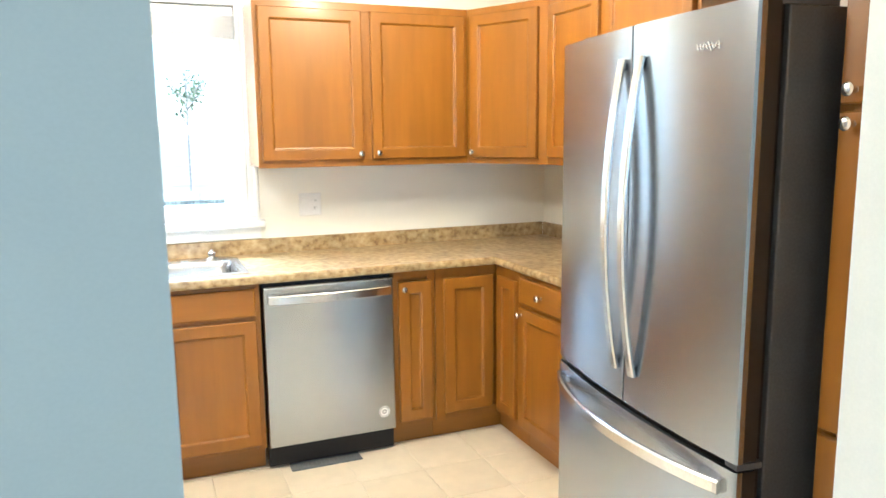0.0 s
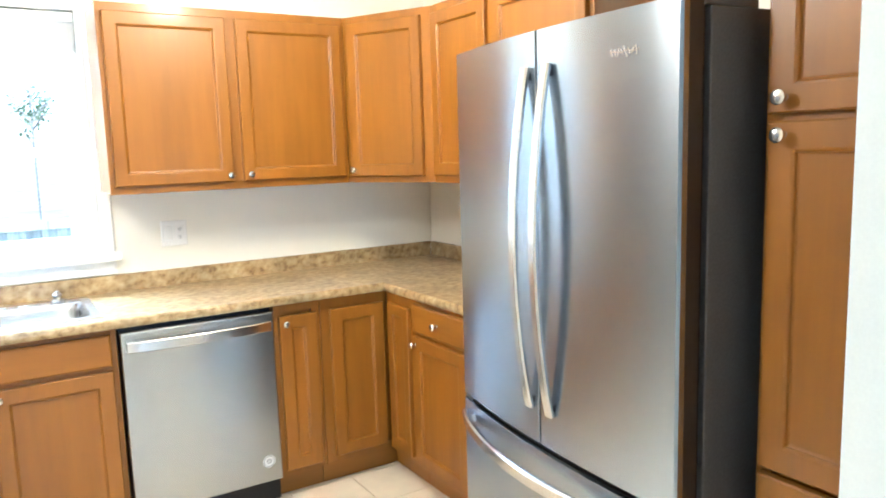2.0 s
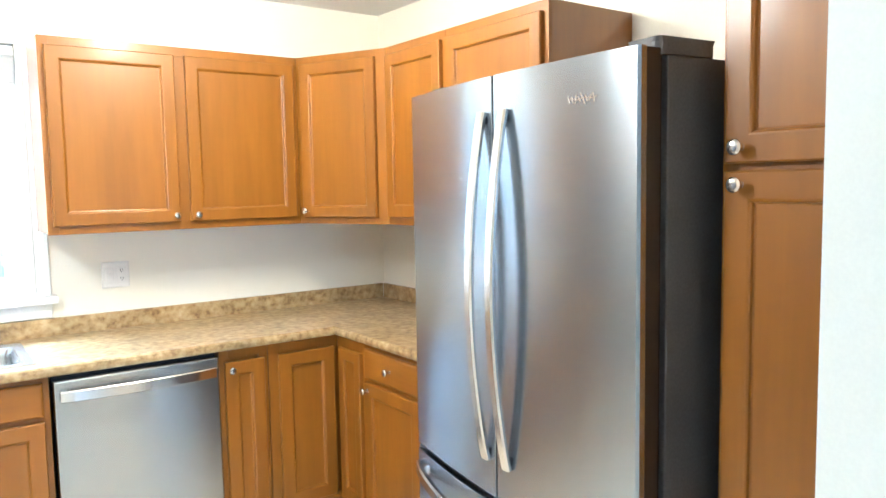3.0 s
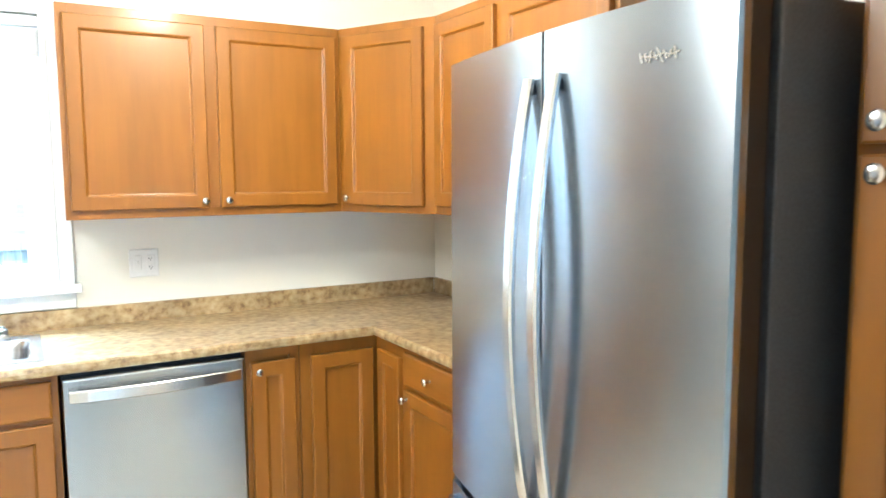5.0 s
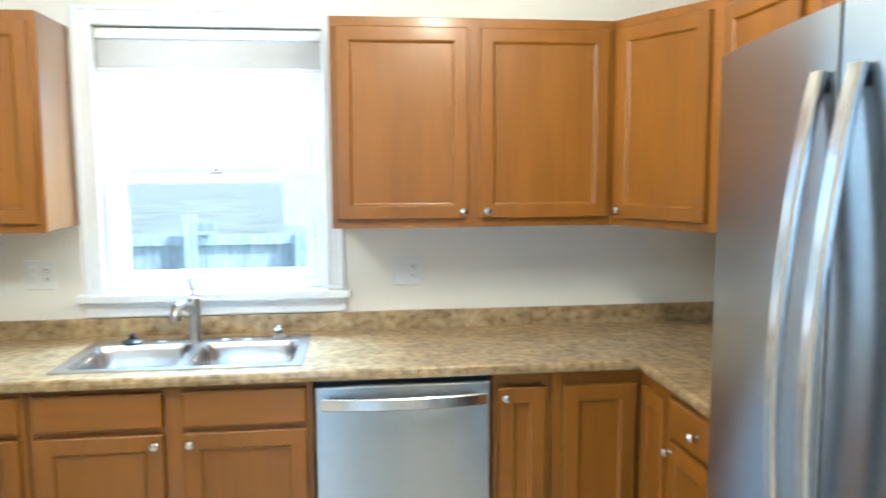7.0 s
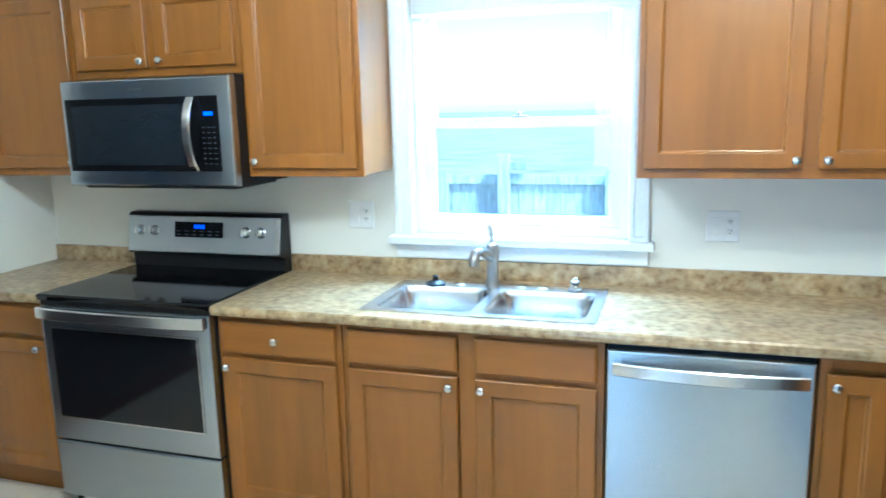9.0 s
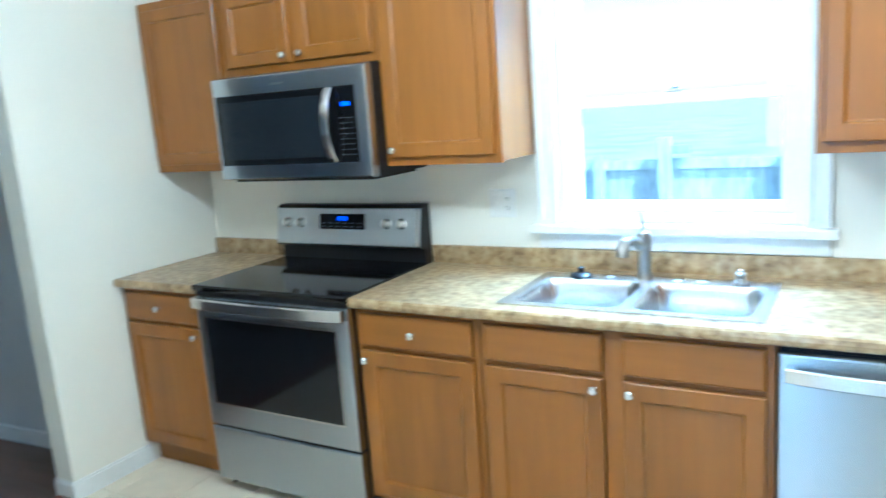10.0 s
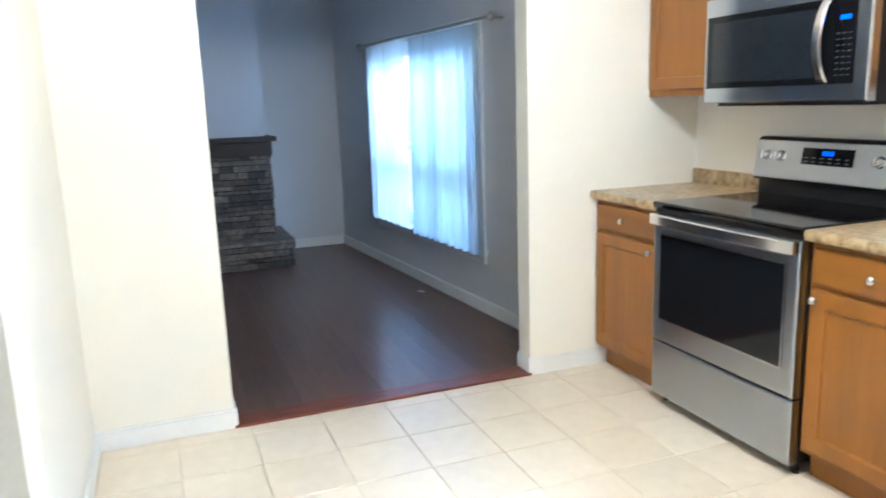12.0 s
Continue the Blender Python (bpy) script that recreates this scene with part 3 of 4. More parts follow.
def slab(xs, ys, solid):
    """A flat slab over those cells of a plan grid that solid(x, y) allows, as one closed body."""
    bm = bmesh.new()
    verts = {}
    cells = {(i, j) for i in range(len(xs) - 1) for j in range(len(ys) - 1) if solid((xs[i] + xs[i + 1]) / 2, (ys[j] + ys[j + 1]) / 2)}

    def v(i, j, z):
        if (i, j, z) not in verts:
            verts[i, j, z] = bm.verts.new((xs[i], ys[j], z))
        return verts[i, j, z]

    for i, j in cells:
        for z in (CB, COUNTER):
            bm.faces.new((v(i, j, z), v(i + 1, j, z), v(i + 1, j + 1, z), v(i, j + 1, z)))
        for di, dj, p, q in ((-1, 0, (i, j), (i, j + 1)), (1, 0, (i + 1, j), (i + 1, j + 1)), (0, -1, (i, j), (i + 1, j)), (0, 1, (i, j + 1), (i + 1, j + 1))):
            if (i + di, j + dj) not in cells:
                bm.faces.new((v(*p, CB), v(*q, CB), v(*q, COUNTER), v(*p, COUNTER)))
    return bm


part("slab", slab([-1.424, SX0, SX1, XR - 0.632, XR - 0.02], [-1.685, FY, SY0, SY1, -0.02], lambda x, y: (y > FY or x > XR - 0.632) and not (SX0 < x < SX1 and SY0 < y < SY1)), LAMINATE, top)
bm = bmesh.new()
nosed(bm, (XR - 0.652, FY), (-1.424, FY))
part("front_edge", bm, LAMINATE, top)
bm = bmesh.new()
nosed(bm, (XR - 0.632, -1.685), (XR - 0.632, FY))
part("front_edge", bm, LAMINATE, top)
part("backsplash", box(-1.424, XR - 0.02, -0.02, -0.001, CB, 0.980, 0.003), LAMINATE, top)
part("backsplash", box(XR - 0.02, XR - 0.001, -1.685, -0.021, CB, 0.980, 0.003), LAMINATE, top)
top2 = thing("worktop", pose(0, 0, 0), "short brown granite-look laminate worktop in the corner by the range", "worktop")
part("slab", box(-2.738, -2.226, FY, -0.02, CB, COUNTER), LAMINATE, top2)
bm = bmesh.new()
nosed(bm, (-2.226, FY), (-2.738, FY))
part("front_edge", bm, LAMINATE, top2)
part("backsplash", box(-2.738, -2.226, -0.02, -0.001, CB, 0.980, 0.003), LAMINATE, top2)

# ---- sink ----
sink = thing("kitchen_sink", pose(0, 0, COUNTER), "double-bowl stainless steel drop-in sink in the worktop", "sink")
sx0, sx1, sy0, sy1 = SX0 - 0.015, SX1 + 0.015, SY0 - 0.012, SY1 + 0.015
bowls = ((sx0 + 0.035, -0.462, sy0 + 0.035, sy1 - 0.085), (-0.430, sx1 - 0.035, sy0 + 0.035, sy1 - 0.085))
bm = bmesh.new()
for p, q, r, s in ((sx0, sx1, sy0, bowls[0][2]), (sx0, sx1, bowls[0][3], sy1), (sx0, bowls[0][0], bowls[0][2], bowls[0][3]), (bowls[1][1], sx1, bowls[0][2], bowls[0][3]), (bowls[0][1], bowls[1][0], bowls[0][2], bowls[0][3])):
    box(p, q, r, s, 0.0005, 0.006, bm=bm)
part("rim", bm, SINKM, sink)
for a, b, c, d in bowls:
    bowl = part("bowl", loft([rrect(a, b, c, d, 0.006, 0.002), rrect(a + 0.002, b - 0.002, c + 0.002, d - 0.002, 0.004, 0.055), rrect(a + 0.012, b - 0.012, c + 0.012, d - 0.012, -0.02, 0.06), rrect(a + 0.02, b - 0.02, c + 0.02, d - 0.02, -0.14, 0.06), rrect(a + 0.05, b - 0.05, c + 0.05, d - 0.05, -0.165, 0.05)], cap=(False, True)), SINKM, sink, smooth=True)
    part("drain", lathe([(0.045, -0.1645), (0.045, -0.162), (0.03, -0.1625), (0.005, -0.163)], pose((a + b) / 2, (c + d) / 2, 0)), NICKEL, bowl)

fauc = thing("faucet", pose(-0.475, sy1 - 0.042, COUNTER + 0.006), "brushed nickel single-lever kitchen faucet behind the sink", "faucet")
part("body", lathe([(0.032, 0), (0.032, 0.006), (0.027, 0.014), (0.024, 0.03), (0.023, 0.10), (0.026, 0.125), (0.027, 0.15), (0.020, 0.168), (0.006, 0.175)]), NICKEL, fauc, smooth=True)
part("spout", sweep([(-0.006, -0.010, 0.118), (-0.018, -0.05, 0.145), (-0.028, -0.09, 0.156), (-0.035, -0.12, 0.150), (-0.038, -0.136, 0.128), (-0.039, -0.140, 0.106)], oval(0.021, 0.018, 12), (1, -0.3, 0)), NICKEL, fauc, smooth=True)
part("lever", sweep([(0, 0.002, 0.165), (-0.004, 0.008, 0.19), (-0.012, 0.014, 0.222), (-0.018, 0.018, 0.236)], rounded(0.008, 0.006, 0.003), (1, 0, 0)), NICKEL, fauc, smooth=True)
spr = thing("side_sprayer", pose(-0.155, sy1 - 0.045, COUNTER + 0.006), "brushed nickel side sprayer set in the sink deck", "sprayer")
part("base", lathe([(0.026, 0), (0.026, 0.008), (0.017, 0.014), (0.014, 0.02)]), NICKEL, spr, smooth=True)
part("head", lathe([(0.012, 0.02), (0.015, 0.026), (0.019, 0.031), (0.017, 0.037), (0.010, 0.041), (0.009, 0.048), (0.004, 0.050)]), NICKEL, spr, smooth=True)
plug = thing("sink_stopper", pose(-0.705, sy1 - 0.055, COUNTER + 0.006), "black rubber sink stopper on the sink deck", "stopper")
part("disc", lathe([(0.038, 0), (0.040, 0.006), (0.030, 0.014), (0.012, 0.018), (0.010, 0.03), (0.014, 0.034), (0.005, 0.038)]), BLACK, plug, smooth=True)
for i, x in enumerate((-0.60, -0.36, -0.28)):
    cap = thing("sink_hole_cap", pose(x, sy1 - 0.045, COUNTER + 0.006), "small steel cover cap on the sink deck", "cap", "sink deck caps")
    part("cap", lathe([(0.019, 0), (0.019, 0.002), (0.012, 0.005), (0.003, 0.0055)]), NICKEL, cap, smooth=True)

# ---- dishwasher ----
dw = thing("dishwasher", pose(0.002, 0, 0), "stainless steel dishwasher with bar handle and black toe panel", "dishwasher")
W = 0.604
part("body", box(0.004, W - 0.004, -0.585, -0.01, 0.10, 0.862), BLACK, dw)
door = part("door", rect_steps(0.004, W - 0.004, 0.112, 0.848, [(0, -0.586), (0, -0.628), (0.003, -0.634), (0.008, -0.636)]), STEEL_H, dw, "brushed stainless door panel")
part("handle", sweep([(0.025 + (W - 0.05) * i / 14, -0.652 - 0.026 * math.sin(math.pi * i / 14) ** 0.7, 0.792) for i in range(15)], rounded(0.021, 0.007, 0.004), (0, 0, 1)), CHROME, door, "bowed bar handle", smooth=True)
for x in (0.027, W - 0.049):
    part("handle_post", box(x, x + 0.022, -0.652, -0.634, 0.772, 0.812, 0.003), CHROME, door)
part("toe_panel", box(0.006, W - 0.006, -0.60, -0.585, 0.012, 0.106, 0.002), BLACK, dw, "black toe panel")
st = part("sticker", lathe([(0.027, 0), (0.027, 0.0007)], pose(W - 0.062, -0.6362, 0.205) @ FACE_S, 28), STICKER, dw, "round white energy sticker")
for r0, r1 in ((0.024, 0.021), (0.011, 0.006)):
    part("print", loft([[(W - 0.062 + r * math.cos(2 * math.pi * i / 24), -0.6372, 0.205 + r * math.sin(2 * math.pi * i / 24)) for i in range(24)] for r in (r0, r1)], cap=(False, False)), INK, st)
reg = thing("floor_register", pose(0.26, -0.625, 0), "dark metal floor vent under the dishwasher", "vent")
part("frame", rect_steps(-0.165, 0.165, -0.04, 0.04, [(0, 0.0), (0.003, -0.006), (0.012, -0.006), (0.012, -0.003)]), INK, reg).matrix_basis = pose(0, 0, 0.001, -90)
for i in range(15):
    part("slat", box(-0.148 + i * 0.0205, -0.141 + i * 0.0205, -0.026, 0.026, 0.003, 0.007), INK, reg)

# ---- range ----
rg = thing("range", pose(-2.222, 0, 0), "stainless steel electric range with black glass cooktop and oven door", "range")
W = 0.796
part("body", box(0.004, W - 0.004, -0.60, -0.03, 0.05, 0.885), BLACK, rg)
ct = part("cooktop", loft([[(0.0, -0.045, 0.886), (W, -0.045, 0.886), (W, -0.645, 0.886), (0, -0.645, 0.886)], [(0, -0.045, 0.905), (W, -0.045, 0.905), (W, -0.655, 0.905), (0, -0.655, 0.905)], [(0.004, -0.049, 0.912), (W - 0.004, -0.049, 0.912), (W - 0.004, -0.648, 0.912), (0.004, -0.648, 0.912)]]), BLACKGLASS, rg, "black ceramic glass cooktop")
part("vent_trim", box(0.004, W - 0.004, -0.640, -0.600, 0.866, 0.885, 0.003), BLACK, rg)
od = part("oven_door", rect_steps(0.006, W - 0.006, 0.300, 0.864, [(0, -0.601), (0, -0.642), (0.004, -0.647), (0.008, -0.648)]), STEEL_H, rg, "stainless oven door")
part("door_window", rect_steps(0.052, W - 0.062, 0.400, 0.776, [(0, -0.6485), (0.001, -0.650), (0.004, -0.6505)]), WINGLASS, od, "black oven window")
part("window_trim", loft([[(a, -0.6507, b) for a, b in q] for q in ([(0.048, 0.396), (W - 0.058, 0.396), (W - 0.058, 0.780), (0.048, 0.780)], [(0.054, 0.402), (W - 0.064, 0.402), (W - 0.064, 0.774), (0.054, 0.774)])], cap=(False, False)), CHROME, od)
part("handle", sweep([(0.012 + (W - 0.024) * i / 14, -0.668 - 0.022 * math.sin(math.pi * i / 14) ** 0.6, 0.840) for i in range(15)], rounded(0.024, 0.009, 0.005), (0, 0, 1)), CHROME, od, "bowed bar handle", smooth=True)
for x in (0.014, W - 0.036):
    part("handle_post", box(x, x + 0.022, -0.668, -0.645, 0.820, 0.860, 0.003), BLACK, od)
part("drawer", rect_steps(0.006, W - 0.006, 0.045, 0.290, [(0, -0.601), (0, -0.640), (0.004, -0.645), (0.008, -0.646)]), STEEL_H, rg, "stainless storage drawer")
for x in (0.03, W - 0.03):
    for y in (-0.58, -0.10):
        part("foot", lathe([(0.016, 0), (0.016, 0.012), (0.009, 0.014), (0.009, 0.052)], pose(x, y, 0)), BLACK, rg)
bg = part("backguard", loft([[(x, y, z) for y, z in ((-0.02, 0.90), (-0.075, 0.90), (-0.075, 0.970), (-0.100, 0.976), (-0.112, 0.984), (-0.083, 1.150), (-0.066, 1.162), (-0.02, 1.162))] for x in (0.0, W)]), BLACK, rg, "black backguard")
FACEM = pose(0, -0.1135, 0.984, -9.9)      # its sloping front
fp = part("control_panel", rect_steps(0.003, W - 0.003, 0.002, 0.167, [(0, 0.004), (0, -0.002), (0.004, -0.004)]), PANEL_STEEL, rg, "stainless control panel")
fp.matrix_basis = FACEM
part("end_trim", box(W - 0.022, W - 0.004, -0.0065, -0.0035, 0.006, 0.163, 0.001), CHROME, fp, "bright polished end trim")
disp = part("display", rect_steps(0.258, 0.510, 0.072, 0.142, [(0, -0.004), (0.001, -0.006)]), BLACKGLASS, fp, "black display with blue digits")
bm = bmesh.new()
for i, s in enumerate((0.010, 0.010, 0.010, 0.010)):
    box(0.362 + i * 0.014, 0.371 + i * 0.014, -0.0075, -0.0062, 0.112, 0.130, bm=bm)
part("digits", bm, BLUE_LED, fp, "blue clock digits")
for i in range(6):
    for j in range(2):
        part("button", box(0.272 + i * 0.040, 0.290 + i * 0.040, -0.0072, -0.0061, 0.082 + j * 0.016, 0.086 + j * 0.016), INK, fp)
for x in (0.073, 0.150, 0.626, 0.702):
    k = part("dial", lathe([(0.024, 0.003), (0.024, 0.007), (0.020, 0.009), (0.019, 0.028), (0.016, 0.031), (0.004, 0.032)], pose(x, 0, 0.100) @ FACE_S, 24), CHROME, fp, "round stainless control dial", smooth=True)
    part("grip", box(x - 0.004, x + 0.004, -0.040, -0.028, 0.082, 0.118, 0.002), CHROME, fp)

# ---- microwave ----
mw = thing("microwave", pose(-2.222, 0, 1.318), "stainless steel over-the-range microwave with dark window", "microwave")
W, H, F = 0.796, 0.424, -0.405
part("body", box(0.002, W - 0.002, F + 0.04, -0.004, 0.0, H + 0.004), BLACK, mw)
part("base_vent", box(0.03, W - 0.03, F + 0.05, -0.05, -0.014, 0.0, 0.004), BLACK, mw)
mdoor = part("door_frame", rect_steps(0, W, 0.0, H, [(0, F + 0.04), (0, F + 0.006), (0.004, F), (0.008, F - 0.001)]), STEEL_H, mw, "stainless front frame")
part("window", rect_steps(0.016, W - 0.055, 0.060, 0.350, [(0, F - 0.0012), (0.001, F - 0.003), (0.003, F - 0.0035)]), BLACKGLASS, mw, "black glass window and control strip")
part("window_screen", rect_steps(0.048, 0.575, 0.084, 0.322, [(0, F - 0.0036), (0.001, F - 0.0042)]), material("perforated_screen", (0.014, 0.017, 0.022), 0.18, fine=300, vary=0.3, spec=0.35, coat=0.25, coat_rough=0.05), mw, "grey see-through window screen")
part("handle", sweep([(0.628, F - 0.014 - 0.042 * math.sin(math.pi * i / 14) ** 0.7, 0.068 + 0.275 * i / 14) for i in range(15)], rounded(0.018, 0.007, 0.005), (1, 0, 0)), CHROME, mw, "bowed vertical handle", smooth=True)
for z in (0.074, 0.322):
    part("handle_post", box(0.617, 0.639, F - 0.018, F - 0.002, z, z + 0.016, 0.002), CHROME, mw)
part("clock", box(0.676, 0.716, F - 0.0048, F - 0.0036, 0.275, 0.289), BLUE_LED, mw, "blue clock display")
for i in range(3):
    for j in range(8):
        part("button", box(0.664 + i * 0.024, 0.676 + i * 0.024, F - 0.0047, F - 0.0036, 0.088 + j * 0.020, 0.0915 + j * 0.020), KEY_PRINT, mw)
part("badge", box(0.330, 0.400, F - 0.0024, F - 0.0008, 0.378, 0.388), CHROME, mw)

# ---- refrigerator, its doors bowed ----
FY0, FY1, FXF, FXB = -1.698, -2.618, 0.785, 1.50
fr = thing("refrigerator", pose(0.803, -2.147, 0, 0, 0, -5.9) @ pose(-0.785, 2.155, 0), "stainless steel french-door refrigerator with bottom freezer drawer", "refrigerator")
FC = (FY0 + FY1) / 2
part("body", box(0.866, FXB, FY1 + 0.006, FY0 - 0.006, 0.03, 1.764, 0.004), DARKGREY, fr, "dark grey textured cabinet sides")


def front_x(y):
    u = (y - FC) / ((FY0 - FY1) / 2)
    return FXF - 0.032 * (1 - u * u)


def fridge_door(name, ya, yb, z0, z1, label):
    """A dark door core with a bowed steel skin that returns round its edges; ya is the north edge, yb the south edge."""
    n, ra, rb = 18, 0.005 if ya == FY0 else 0.0012, 0.005 if yb == FY1 else 0.0012
    rows = [ya + (yb - ya) * i / n for i in range(n + 1)]
    rows[1], rows[-2] = ya - ra, yb + rb
    skin = [(front_x(y) + (ra if i == 0 else rb if i == n else 0), y) for i, y in enumerate(rows)]
    back = [(x + 0.012, y + (0.0012 if i == n else -0.0012 if i == 0 else 0)) for i, (x, y) in enumerate(skin)][::-1]
    d = part(name, loft([[(x, y, z) for x, y in skin + [(skin[-1][0] + 0.014, yb), *back, (skin[0][0] + 0.014, ya)]] for z in (z0, z1)]), STEEL, fr, label, smooth=True)
    core = [(x + 0.0125, min(max(y, yb + 0.002), ya - 0.002)) for x, y in skin] + [(0.842, yb + 0.002), (0.842, ya - 0.002)]
    part("door_core", loft([[(x, y, z) for x, y in core] for z in (z0 + 0.002, z1 - 0.002)]), DOORSIDE, d, "dark glossy door side")
    return d


seam = -2.172
ld = fridge_door("left_door", FY0, seam + 0.0035, 0.742, 1.776, "bowed brushed stainless door")
rd = fridge_door("right_door", seam - 0.0035, FY1, 0.742, 1.776, "bowed brushed stainless door")
fz = fridge_door("freezer_drawer", FY0, FY1, 0.085, 0.722, "bowed brushed stainless freezer drawer")
part("door_gasket", box(0.842, 0.866, FY1 + 0.022, FY0 - 0.022, 0.09, 1.77), BLACK, fr, "black door seal")
part("seam_seal", box(0.775, 0.842, seam - 0.0032, seam + 0.0032, 0.745, 1.772), BLACK, fr, "black seal between the doors")
part("kick_plate", box(0.80, 0.872, FY1 + 0.02, FY0 - 0.02, 0.012, 0.078, 0.004), BLACK, fr)
for y in (FY0 - 0.03, FY1 + 0.03):
    part("foot", lathe([(0.02, 0), (0.02, 0.03)], pose(0.9, y, 0)), BLACK, fr)
    part("foot", lathe([(0.02, 0), (0.02, 0.03)], pose(1.42, y, 0)), BLACK, fr)
for y in (FY1 + 0.055, FY0 - 0.055):
    part("hinge_cover", loft([rrect(0.846, 1.01, y - 0.045, y + 0.045, z, r) for z, r in ((1.7655, 0.02), (1.790, 0.02), (1.800, 0.012))]), DARKGREY, fr, "dark grey hinge cover")
part("middle_hinge", box(0.79, 0.86, FY1 + 0.003, FY1 + 0.045, 0.724, 0.740, 0.002), DARKGREY, fr)
part("middle_hinge", box(0.79, 0.86, FY0 - 0.045, FY0 - 0.003, 0.724, 0.740, 0.002), DARKGREY, fr)
for dr, y in ((ld, seam + 0.037), (rd, seam - 0.053)):
    path = []
    for i in range(21):
        u = i / 20
        path.append((front_x(y) - 0.006 - 0.044 * math.sin(math.pi * u) ** 0.85, y, 0.834 + 0.858 * u))
    part("handle", sweep(path, rounded(0.0155, 0.007, 0.004), (0, 1, 0)), CHROME, dr, "long bowed metal handle", smooth=True)
    for z in (0.842, 1.664):
        part("handle_post", box(front_x(y) - 0.012, front_x(y) + 0.002, y - 0.009, y + 0.009, z, z + 0.02, 0.002), BLACK, dr)
path = []
for i in range(21):
    u = i / 20
    y = FY0 - 0.020 + (FY1 - FY0 + 0.06) * u
    path.append((front_x(y) - 0.008 - 0.052 * math.sin(math.pi * u) ** 0.8, y, 0.672))
part("handle", sweep(path, rounded(0.018, 0.009, 0.005), (0, 0, 1)), CHROME, fz, "long bowed metal handle", smooth=True)
for y in (FY0 - 0.055, FY1 + 0.055):
    part("handle_post", box(front_x(y) - 0.02, front_x(y) + 0.003, y - 0.010, y + 0.010, 0.660, 0.684, 0.002), CHROME, fz)
bm = bmesh.new()
for i, (h, lean) in enumerate(((0.016, 0.003), (0.013, 0.002), (0.018, -0.002), (0.012, 0.004), (0.024, 0.007), (0.014, 0.003), (0.012, -0.003), (0.020, 0.002))):
    y = -2.440 - i * 0.0098
    x = front_x(y) - 0.0012
    sweep([(x, y - lean, 1.690 - h / 2), (x, y + lean, 1.690 + h / 2)], rounded(0.0024, 0.0012, 0.0005), (0, 1, 0), bm)
sweep([(front_x(-2.436 - i * 0.0102) - 0.0012, -2.436 - i * 0.0102, 1.6905 + 0.002 * math.sin(i * 1.7)) for i in range(9)], rounded(0.0016, 0.0010, 0.0005), (0, 0, 1), bm)
part("badge", bm, CHROME, rd, "small raised metal badge in script strokes")


# ---- small fixtures ----
def outlet(x, z, label):
    o = thing("wall_outlet", pose(x, 0, z), label, "outlet", "outlets over the worktop")
    part("plate", rect_steps(-0.058, 0.058, -0.0585, 0.0585, [(0, 0), (0, -0.003), (0.004, -0.006)]), PLASTIC, o)
    part("switch", rect_steps(-0.042, -0.010, -0.033, 0.033, [(0, -0.0061), (0.001, -0.008), (0.003, -0.0085)]), PLASTIC, o)
    part("toggle", box(-0.030, -0.022, -0.018, -0.008, -0.006, 0.010, 0.002), PLASTIC, o)
    s = part("socket", rect_steps(0.010, 0.042, -0.033, 0.033, [(0, -0.0061), (0.001, -0.008), (0.003, -0.0085)]), PLASTIC, o)
    for z2 in (-0.020, 0.016):
        for dx in (0.020, 0.030):
            part("slot", box(dx - 0.0013, dx + 0.0013, -0.0092, -0.0084, z2, z2 + 0.009), SLOT, s)
        part("slot", lathe([(0.0022, 0), (0.0022, 0.0007)], pose(0.025, -0.0085, z2 - 0.005) @ FACE_S, 10), SLOT, s)
    return o


outlet(0.365, 1.145, "white double outlet and switch plate on the cream wall")
outlet(-1.086, 1.16, "white double outlet and switch plate beside the range")

cl = thing("ceiling_light", pose(-0.85, -1.6, CEIL), "round white flush-mount ceiling light", "ceiling light", "ceiling lights")
part("base", lathe([(0.17, 0), (0.17, -0.02), (0.155, -0.03)], seg=32), TRIM, cl)
dome = part("diffuser", lathe([(0.15, -0.03), (0.145, -0.055), (0.12, -0.080), (0.07, -0.097), (0.01, -0.102)], seg=32), DIFFUSER, cl, "glowing warm white diffuser", smooth=True)
dome.visible_shadow = False
cl2 = copy_thing(cl, pose(0.55, -1.28, CEIL))

# ---- living room ----
fp0 = thing("fireplace", pose(0, 0, 0), "stacked-stone fireplace with dark wooden mantel and raised hearth", "fireplace")
FX, FEND = -6.22, -1.74
part("chimney_breast", box(LX + 0.002, FX - 0.02, -3.6, FEND + 0.0, 0.22, LCEIL - 0.002), WALLGREY, fp0, "grey painted plaster chimney breast")
part("stone_backing", box(FX - 0.02, FX + 0.02, -3.6, FEND + 0.012, 0.22, 0.97), MORTAR, fp0)
part("mantel", box(LX + 0.01, FX + 0.16, -3.66, FEND + 0.075, 1.075, 1.115, 0.006), MANTEL, fp0, "dark stained wooden mantel shelf")
part("mantel_beam", box(LX + 0.01, FX + 0.09, -3.62, FEND + 0.04, 0.955, 1.074, 0.008), MANTEL, fp0)
part("hearth_base", box(LX + 0.01, FX + 0.27, -3.8, FEND + 0.13, 0, 0.205), MORTAR, fp0)
part("hearth_slab", box(LX + 0.01, FX + 0.29, -3.82, FEND + 0.15, 0.205, 0.235, 0.006), STONE, fp0, "flat stone hearth slab")
rnd = random.Random(4)


def stone_course(z, h, xf, y0, y1, end_y=None):
    y = y0
    while y < y1 - 0.02:
        w = min(rnd.uniform(0.07, 0.24), y1 - y)
        d = rnd.uniform(0.012, 0.045)
        part("stone", box(xf - 0.01, xf + d, y + 0.003, y + w - 0.003, z + 0.003, z + h - 0.003, 0.005), STONE, fp0)
        y += w


